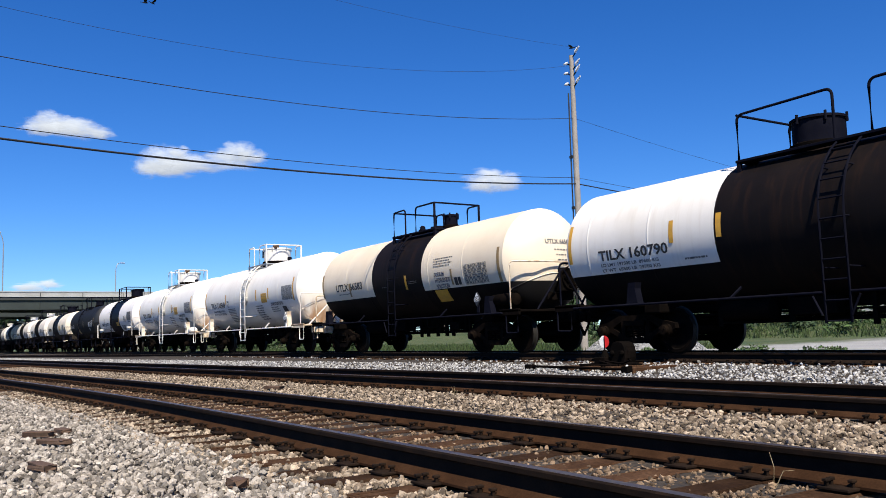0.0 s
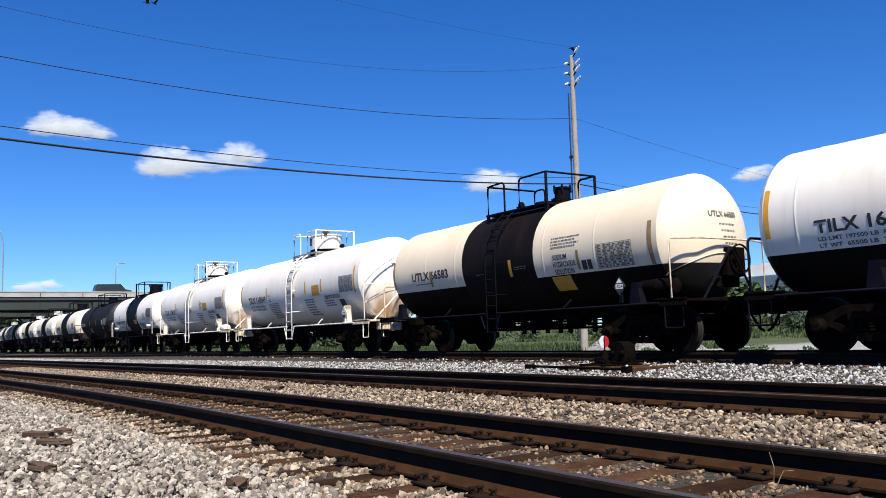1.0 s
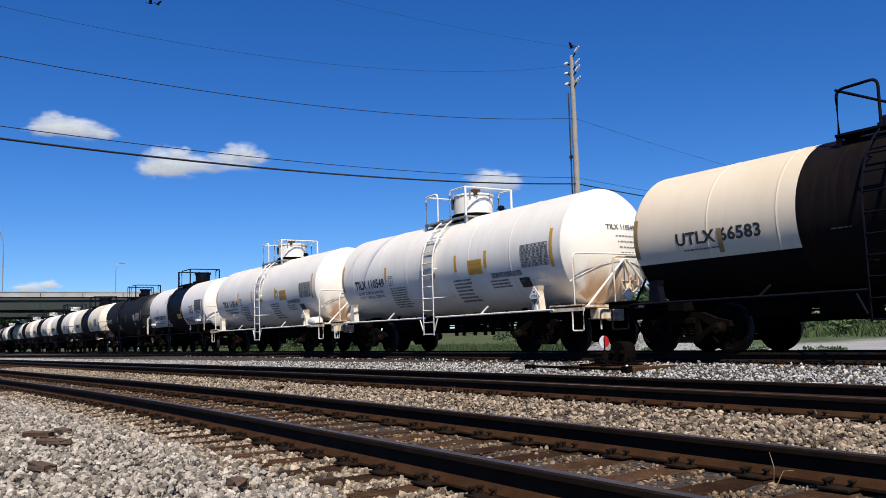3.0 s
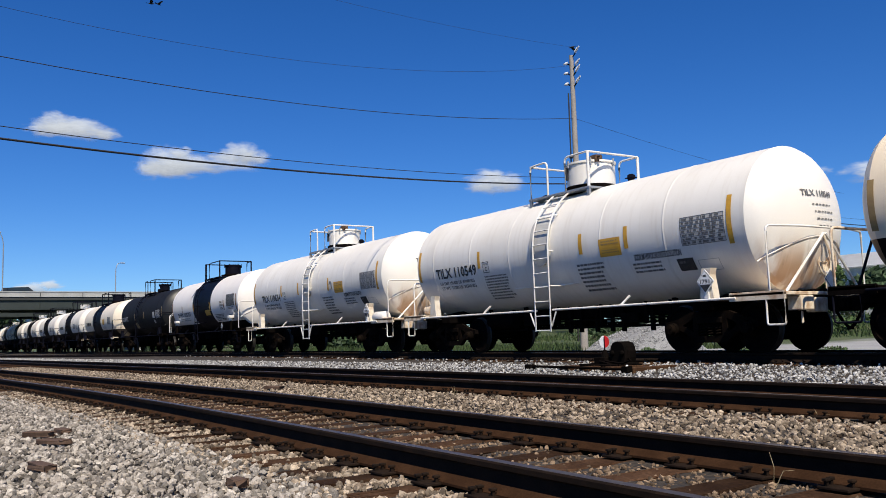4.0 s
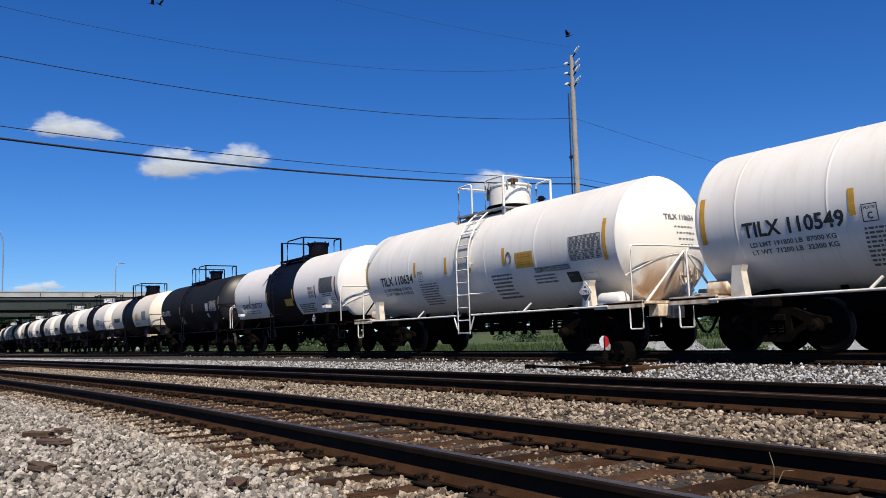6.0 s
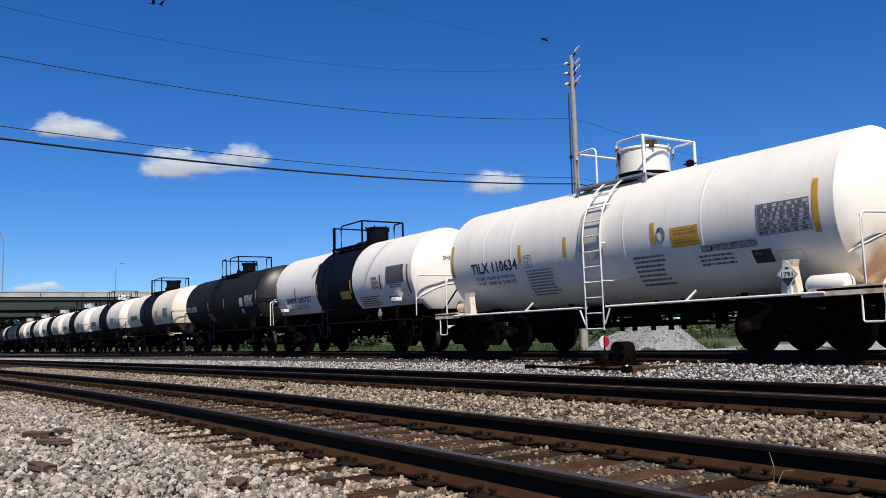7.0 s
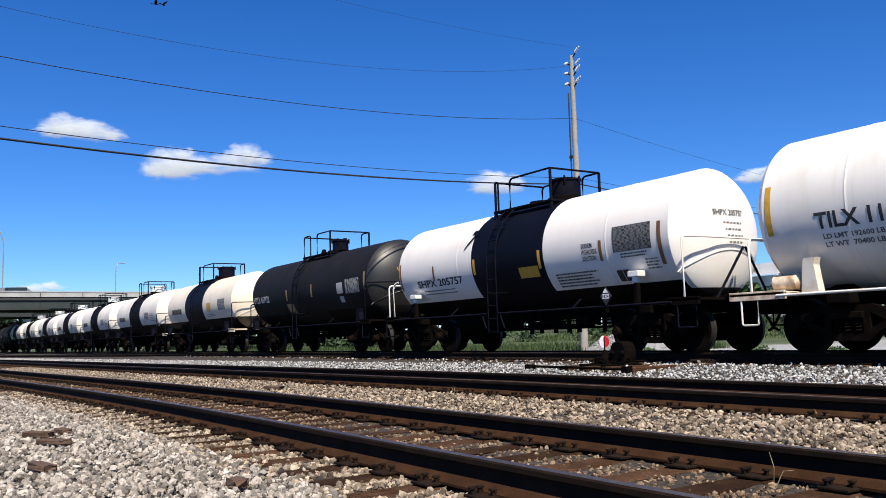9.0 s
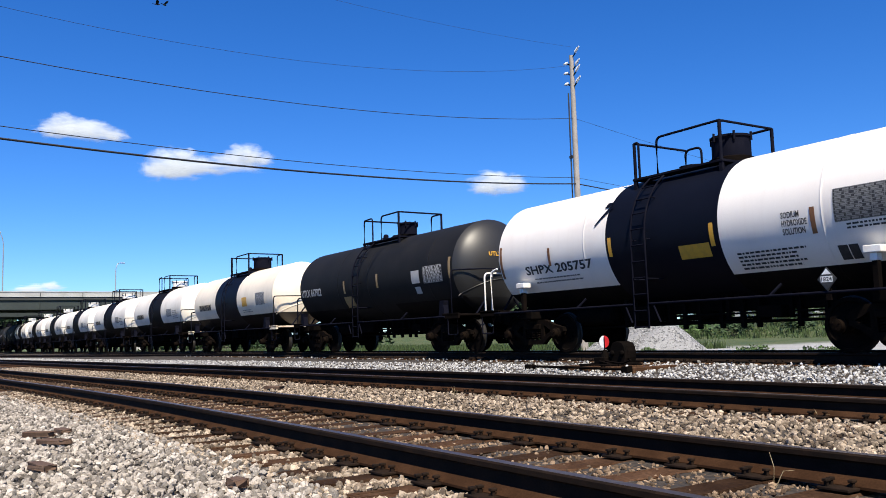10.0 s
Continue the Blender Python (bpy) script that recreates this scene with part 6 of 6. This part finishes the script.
def tree(x, y, z, h, w, seed, material=LEAFD, label="dark green broad-leaved tree beyond the yard", size=0.28, dens=1.0):
    rnd = random.Random(seed)
    t = thing("tree", label, "tree", x, y, z)
    bm = bmesh.new()
    tube(bm, [(0, 0, -0.1), (0.05, 0, h * 0.3), (0, 0.1, h * 0.62), (0.1, 0, h * 0.9)], 0.05 * h * 0.6, 7, taper=0.03)
    tips = []
    for k in range(9):
        a = k * 2.4 + rnd.random()
        z0 = h * rnd.uniform(0.25, 0.7)
        q = Vector((math.cos(a) * w * 0.36, math.sin(a) * w * 0.36, z0 + h * rnd.uniform(0.08, 0.25)))
        tube(bm, [(0, 0, z0), q * 0.5 + Vector((0, 0, z0 * 0.5)), q], 0.018 * h, 5, taper=0.015)
        tips.append(q)
    part("trunk", bm, BARK, t)
    bm = bmesh.new()
    for q in tips + [Vector((rnd.uniform(-0.2, 0.2) * w, rnd.uniform(-0.2, 0.2) * w, h * rnd.uniform(0.5, 0.95))) for _ in range(9)]:
        s_ = rnd.uniform(0.16, 0.26)
        leaves(bm, q, (w * s_, w * s_, h * s_ * 0.7), int(130 * dens), size, rnd)
    part("crown", bm, material, t)


tree(-40.6, 62.0, 1.2, 4.3, 3.0, 1, LEAF, "small bushy green tree in front of the shed")
tree(-47.0, 60.0, 1.1, 3.2, 3.2, 2, LEAF, "low green tree beside the yard")
tree(-38.0, 64.5, 1.3, 3.4, 3.0, 3)
tree(-28.0, 70.0, 1.4, 3.2, 4.0, 4)
for k, (x, y, h) in enumerate(((-160, 30, 7), (-168, 22, 6.5), (-175, 14, 7), (-180, 8, 6), (-150, 42, 7), (-140, 52, 6), (-128, 62, 6), (-112, 70, 5.5), (-96, 72, 5), (-84, 74, 5), (-72, 76, 4.6), (-64, 70, 4.2), (-190, 18, 7), (-20, 76, 4), (-12, 80, 4))):
    tree(x, y, ground_z(x, y), h, h * 1.15, 20 + k, LEAFD, "distant dark green tree", 0.42, 0.6)

rnd = random.Random(8)
bm = bmesh.new()
for k in range(16000):
    if k % 5 < 3:
        x, y = rnd.uniform(-60, -24), rnd.uniform(18.2, 30)
    else:
        x, y = rnd.uniform(-62, -14), rnd.uniform(46, 64)
    z = ground_z(x, y)
    h = rnd.uniform(0.15, 0.50) * (1.0 if y < 40 else 1.1)
    a = rnd.uniform(0, math.pi)
    d = Vector((math.cos(a), math.sin(a), 0)) * h * 0.12
    lean = Vector((rnd.uniform(-0.4, 0.4), rnd.uniform(-0.4, 0.4), 0)) * h
    p = Vector((x, y, z - 0.02))
    bm.faces.new([bm.verts.new(q) for q in (p - d, p + d, p + lean + Vector((0, 0, h)))])
    q2 = p + Vector((rnd.uniform(-0.15, 0.15), rnd.uniform(-0.15, 0.15), 0))
    bm.faces.new([bm.verts.new(q) for q in (q2 - d.yxz, q2 + d.yxz, q2 - lean + Vector((0, 0, h * 0.8)))])
tagged(part("long_grass", bm, GRASSM, None), "long summer grass and weeds beyond the tracks", "grass", kind="stuff")


def shrub(x, y, z, w, h, seed, material, label, size=0.09, n=260):
    rnd = random.Random(seed)
    t = thing("shrub", label, "shrub", x, y, z)
    bm = bmesh.new()
    for k in range(7):
        a = k * 0.9
        tube(bm, [(0, 0, -0.03), (math.cos(a) * w * 0.3, math.sin(a) * w * 0.3, h * 0.8)], 0.012, 4, taper=0.004)
    part("stems", bm, BARK, t)
    bm = bmesh.new()
    for _ in range(6):
        leaves(bm, (rnd.uniform(-0.4, 0.4) * w, rnd.uniform(-0.3, 0.3) * w, h * rnd.uniform(0.3, 0.75)), (w * 0.25, w * 0.25, h * 0.3), n // 6, size, rnd)
    part("foliage", bm, material, t)


for k, (x, y, w, h, m_) in enumerate(((-47, 50, 4.0, 1.2, LEAFD), (-43, 50, 3.5, 1.1, LEAF), (-39, 49, 3.0, 1.2, LEAFD), (-35, 51, 3.0, 1.0, LEAFD), (-31, 50, 3.2, 1.1, LEAF), (-26, 49, 3.0, 1.0, LEAF), (-22, 50, 3.0, 1.2, LEAFD), (-52, 48, 4.0, 1.4, LEAFD), (-60, 46, 4, 1.5, LEAFD), (-18, 49, 3, 1.1, LEAF))):
    shrub(x, y, ground_z(x, y), w, h, 60 + k, m_, "green shrub at the edge of the yard", 0.16, 420)
rnd = random.Random(77)
for k in range(22):
    x = -84 + k * 3.3 + rnd.uniform(-1, 1)
    y = 58 + rnd.uniform(-2, 4)
    shrub(x, y, ground_z(x, y), rnd.uniform(4.2, 5.6), rnd.uniform(2.2, 3.4), 200 + k, LEAFD, "dark green hedge shrub beyond the yard", 0.2, 520)
# added brush that stands in for the black shade below the far cars
for k in range(20):
    x = -48 - k * 3.3 + rnd.uniform(-1, 1)
    y = 25 + k * 0.12 + rnd.uniform(-1, 1)
    shrub(x, y, ground_z(x, y), rnd.uniform(3.0, 4.2), rnd.uniform(1.2, 2.0), 240 + k, LEAFD, "dark green brush added to fill the shade under the far cars", 0.16, 480)
for k, (x, y) in enumerate(((-14.6, 19.6), (-13.6, 20.3), (-12.7, 19.8), (-18.6, 19.3), (-15.9, 20.8))):
    shrub(x, y, -0.2, 0.7, 0.38, 90 + k, LEAF, "low weed growing in the gravel yard", 0.05, 160)

# ---- debris, weeds between the tracks ----
for k, (x, y, l_, w, rz) in enumerate(((-8.3, 1.19, 0.33, 0.12, 25), (-9.13, 1.18, 0.30, 0.09, 40), (-9.29, 1.41, 0.25, 0.09, 10), (-6.65, 0.88, 0.28, 0.09, 15), (-4.98, 1.71, 0.13, 0.08, 5), (-14.05, 5.5, 0.4, 0.12, 20))):
    c = thing("wood_scrap", "splintered brown scrap of old tie wood lying on the ballast", "wood scrap", x, y, ground_z(x, y) + 0.035, rz, group="wood scraps")
    rnd = random.Random(70 + k)
    bm = bmesh.new()
    box(bm, -l_ / 2, l_ / 2, -w / 2, w / 2, 0, 0.045, 0.006)
    for v in bm.verts:
        v.co += Vector((rnd.uniform(-0.02, 0.02), rnd.uniform(-0.01, 0.01), rnd.uniform(-0.008, 0.008)))
    part("splinter", bm, WOODCHIP, c)
STRAW = mat("dry_grass_stem", (0.30, 0.24, 0.14), 0.8, fine_amount=0.1)
for k, (x, y, h) in enumerate(((-2.99, 4.0, 0.19), (-7.26, 7.0, 0.16), (-3.9, 6.75, 0.12), (-9.9, 6.6, 0.14), (-10.1, 6.7, 0.12), (-4.6, 6.8, 0.10), (-17, 6.4, 0.15))):
    g = thing("grass_stem", "thin dry grass stem growing between the ties", "grass", x, y + bend(x) * (x < -8), ground_z(x, y), group="dry grass stems")
    bm = bmesh.new()
    tube(bm, [(0, 0, 0), (0.01, 0.0, h * 0.6), (-0.03, 0.02, h)], 0.0035, 4, taper=0.001)
    tube(bm, [(0.01, 0, 0), (0.05, 0.02, h * 0.5), (0.11, 0.03, h * 0.55)], 0.003, 4, taper=0.001)
    part("stem", bm, STRAW, g)

# ---- birds and clouds ----
def along(px, py, dist):
    """A place at that distance, from two shares of the picture's half width right of and above the middle."""
    side = Vector((math.cos(YAW), -math.sin(YAW), 0))
    fwd = (AIM - EYE).normalized()
    up = side.cross(fwd)
    w = radians(-1.685)
    r2 = side * math.cos(w) + up * math.sin(w)
    u2 = up * math.cos(w) - side * math.sin(w)
    half = math.tan(radians(55.19) / 2)
    return EYE + (fwd + r2 * px * half + u2 * py * half) * dist


def bird(label, size):
    b = thing("bird", label, "bird")
    bm = bmesh.new()
    lathe(bm, [(-0.16, 0.012), (-0.10, 0.035), (0.0, 0.05), (0.09, 0.035), (0.13, 0.028), (0.17, 0.008)], "x", 10)
    for v in bm.verts:
        v.co *= size
    part("body", bm, FEATHER, b, smooth=60)
    bm = bmesh.new()
    bm.faces.new([bm.verts.new(Vector(p) * size) for p in ((-0.13, -0.02, 0), (-0.28, -0.05, 0.01), (-0.28, 0.05, 0.01), (-0.13, 0.02, 0))])
    bmesh.ops.solidify(bm, geom=bm.faces[:], thickness=0.008)
    part("tail", bm, FEATHER, b)
    wings = []
    for sgn in (-1, 1):
        bm = bmesh.new()
        bm.faces.new([bm.verts.new(Vector((x, y * sgn, z)) * size) for x, y, z in ((0.08, 0.02, 0.02), (0.10, 0.17, 0.03), (0.02, 0.38, 0.02), (-0.06, 0.30, 0.02), (-0.08, 0.15, 0.02), (-0.07, 0.02, 0.02))])
        bmesh.ops.solidify(bm, geom=bm.faces[:], thickness=0.008)
        wings.append(part("wing", bm, FEATHER, b))
    return b, wings


def flap(wings, rate, a, mid=10):
    for sgn, w in zip((-1, 1), wings):
        MOVERS.append((w, [(k / 10, pose(0, 0, 0, sgn * (mid + a * math.sin(k / 10 * rate)), 0, 0)) for k in range(101)]))


def fly(b, rows, dist, heading):
    MOVERS.append((b, [(t, Matrix.Translation(along(x / 784 - 1, (441 - y) / 784, dist)) @ pose(0, 0, 0, 0, 0, heading)) for t, x, y in rows]))


b, wings = bird("dark bird that leaves the pole and flies off", 0.75)
fly(b, [(0, 1012, 85), (5.0, 1012, 83), (5.3, 1004, 73), (5.5, 1005, 67), (5.7, 1006, 63), (6.2, 1003, 66), (6.8, 980, 71), (7.0, 963, 70), (7.3, 927, 66), (7.6, 881, 58), (7.9, 829, 49), (8.2, 765, 34), (8.5, 701, 22), (8.8, 647, 4), (9.4, 520, -40), (10.0, 390, -90)], 34, 200)
flap(wings, 17, 40)
for k, dx in enumerate((-5, 8)):
    b, wings = bird("dark bird gliding high over the yard", 1.5)
    fly(b, [(0, 262 + dx, 5 + k), (2.5, 270 + dx, 6 + k * 1.5), (5.5, 274 + dx, 7 + k), (7.5, 277 + dx, 7 + k * 1.5), (10, 283 + dx, 8 + k)], 75, 80 + 40 * k)
    flap(wings, 1.3, 8, 25)


def cloud_material(name):
    m = bpy.data.materials.new(name)
    m.use_nodes = True
    n, l = m.node_tree.nodes, m.node_tree.links
    n.remove(n["Principled BSDF"])
    out = n["Material Output"]
    tc = n.new("ShaderNodeTexCoord")
    ln = n.new("ShaderNodeVectorMath")
    ln.operation = "LENGTH"
    l.new(tc.outputs["Object"], ln.inputs[0])
    ns = n.new("ShaderNodeTexNoise")
    ns.inputs["Scale"].default_value, ns.inputs["Detail"].default_value, ns.inputs["Roughness"].default_value = 1.9, 5, 0.5
    oi = n.new("ShaderNodeObjectInfo")
    ad = n.new("ShaderNodeVectorMath")
    ad.operation = "ADD"
    l.new(tc.outputs["Object"], ad.inputs[0])
    sc = n.new("ShaderNodeMath")
    sc.operation = "MULTIPLY"
    sc.inputs[1].default_value = 40
    l.new(oi.outputs["Random"], sc.inputs[0])
    l.new(sc.outputs[0], ad.inputs[1])
    l.new(ad.outputs[0], ns.inputs["Vector"])
    mul = n.new("ShaderNodeMath")
    mul.operation = "MULTIPLY_ADD"
    mul.inputs[1].default_value = 1.1
    l.new(ns.outputs["Fac"], mul.inputs[0])
    l.new(ln.outputs["Value"], mul.inputs[2])
    mr = n.new("ShaderNodeMapRange")
    mr.interpolation_type = "SMOOTHSTEP"
    for k, q in (("From Min", 1.36), ("From Max", 0.72), ("To Min", 0.0), ("To Max", 0.86)):
        mr.inputs[k].default_value = q
    l.new(mul.outputs[0], mr.inputs["Value"])
    # a glow stands in for sunlight: bright towards the top, dimmer at the base
    em = n.new("ShaderNodeEmission")
    sep = n.new("ShaderNodeSeparateXYZ")
    l.new(tc.outputs["Object"], sep.inputs[0])
    cr = n.new("ShaderNodeMapRange")
    for k, q in (("From Min", -0.7), ("From Max", 0.5), ("To Min", 0.42), ("To Max", 0.88)):
        cr.inputs[k].default_value = q
    l.new(sep.outputs["Y"], cr.inputs["Value"])
    em.inputs["Color"].default_value = (0.84, 0.91, 1.0, 1)
    l.new(cr.outputs[0], em.inputs["Strength"])
    tp = n.new("ShaderNodeBsdfTransparent")
    mx = n.new("ShaderNodeMixShader")
    l.new(mr.outputs[0], mx.inputs[0])
    l.new(tp.outputs[0], mx.inputs[1])
    l.new(em.outputs[0], mx.inputs[2])
    l.new(mx.outputs[0], out.inputs["Surface"])
    return m


CLOUDM = cloud_material("sun_painted_cloud_vapour")
DIST = 1500.0


def cloud(puffs, drift, label):
    """A far cloud: layered domed sheets of vapour, drifting slowly."""
    cx = sum(p[0] for p in puffs) / len(puffs)
    cy = sum(p[1] for p in puffs) / len(puffs)
    base = along(cx / 784 - 1, (441 - cy) / 784, DIST)
    c = thing("cloud", label, "cloud", kind="structure")
    face = look(base, EYE)
    c.matrix_basis = face
    k = DIST * math.tan(radians(55.19) / 2) / 784
    for i, (x, y, rx, ry) in enumerate(puffs):
        bm = bmesh.new()
        rings = [[bm.verts.new((0, 0, 0.25))]]
        for q in (0.35, 0.7, 1.0, 1.25):
            rings.append([bm.verts.new((q * math.cos(w), q * math.sin(w), 0.25 - 0.25 * q * q)) for w in (2 * math.pi * j / 24 for j in range(24))])
        for j in range(24):
            bm.faces.new((rings[0][0], rings[1][j], rings[1][(j + 1) % 24]))
            for a, b in zip(rings[1:], rings[2:]):
                bm.faces.new((a[j], b[j], b[(j + 1) % 24], a[(j + 1) % 24]))
        # the picture's right is -x of a sheet that faces the eye with its back
        ob = part("billow", bm, CLOUDM, c, smooth=80)
        ob.matrix_basis = Matrix.LocRotScale((-(x - cx) * k, -(y - cy) * k, i * 6.0), None, (rx * k, ry * k, 20.0))
        ob.visible_shadow = False
    rows = []
    for t in (0, 5, 10):
        p = along((cx + drift * t / 10) / 784 - 1, (441 - cy - 4 * t / 10) / 784, DIST)
        rows.append((t, Matrix.Translation(p) @ face.to_3x3().to_4x4()))
    MOVERS.append((c, rows))


cloud([(120, 228, 95, 26), (92, 216, 48, 26), (140, 222, 52, 24), (70, 232, 42, 18), (170, 234, 40, 14), (100, 226, 70, 26)], 26, "small white fair-weather cloud with a soft base")
cloud([(350, 290, 135, 22), (292, 288, 62, 36), (425, 268, 54, 28), (270, 300, 42, 26), (402, 276, 60, 24), (316, 272, 36, 20), (448, 277, 40, 16), (330, 292, 90, 26), (300, 300, 70, 24)], 12, "long white cumulus cloud with two heads")
cloud([(872, 322, 68, 28), (870, 312, 46, 22), (895, 326, 44, 18), (850, 328, 40, 16)], 9, "little round white cloud")
cloud([(1335, 302, 46, 20), (1350, 298, 34, 16), (1318, 306, 30, 14), (1420, 310, 60, 20), (1530, 315, 70, 26)], 4, "white cloud low behind the train")
cloud([(65, 508, 52, 13), (85, 503, 26, 12), (45, 511, 34, 10)], 4, "faint white cloud just above the overpass")


def motions():
    for car, x0 in TRAIN:
        walk(car, [(k / 10, pose(x0 + run(k / 10), TRACK_Y, RAIL_Z)) for k in range(0, 101)])
    for ob, base, r in WHEELSETS:
        rows = []
        for k in range(0, 101):
            t = k / 10
            rows.append((t, base @ Matrix.Rotation(run(t) / r, 4, "Y")))
        walk(ob, rows)
    for ob, rows in MOVERS:
        walk(ob, rows)


motions()
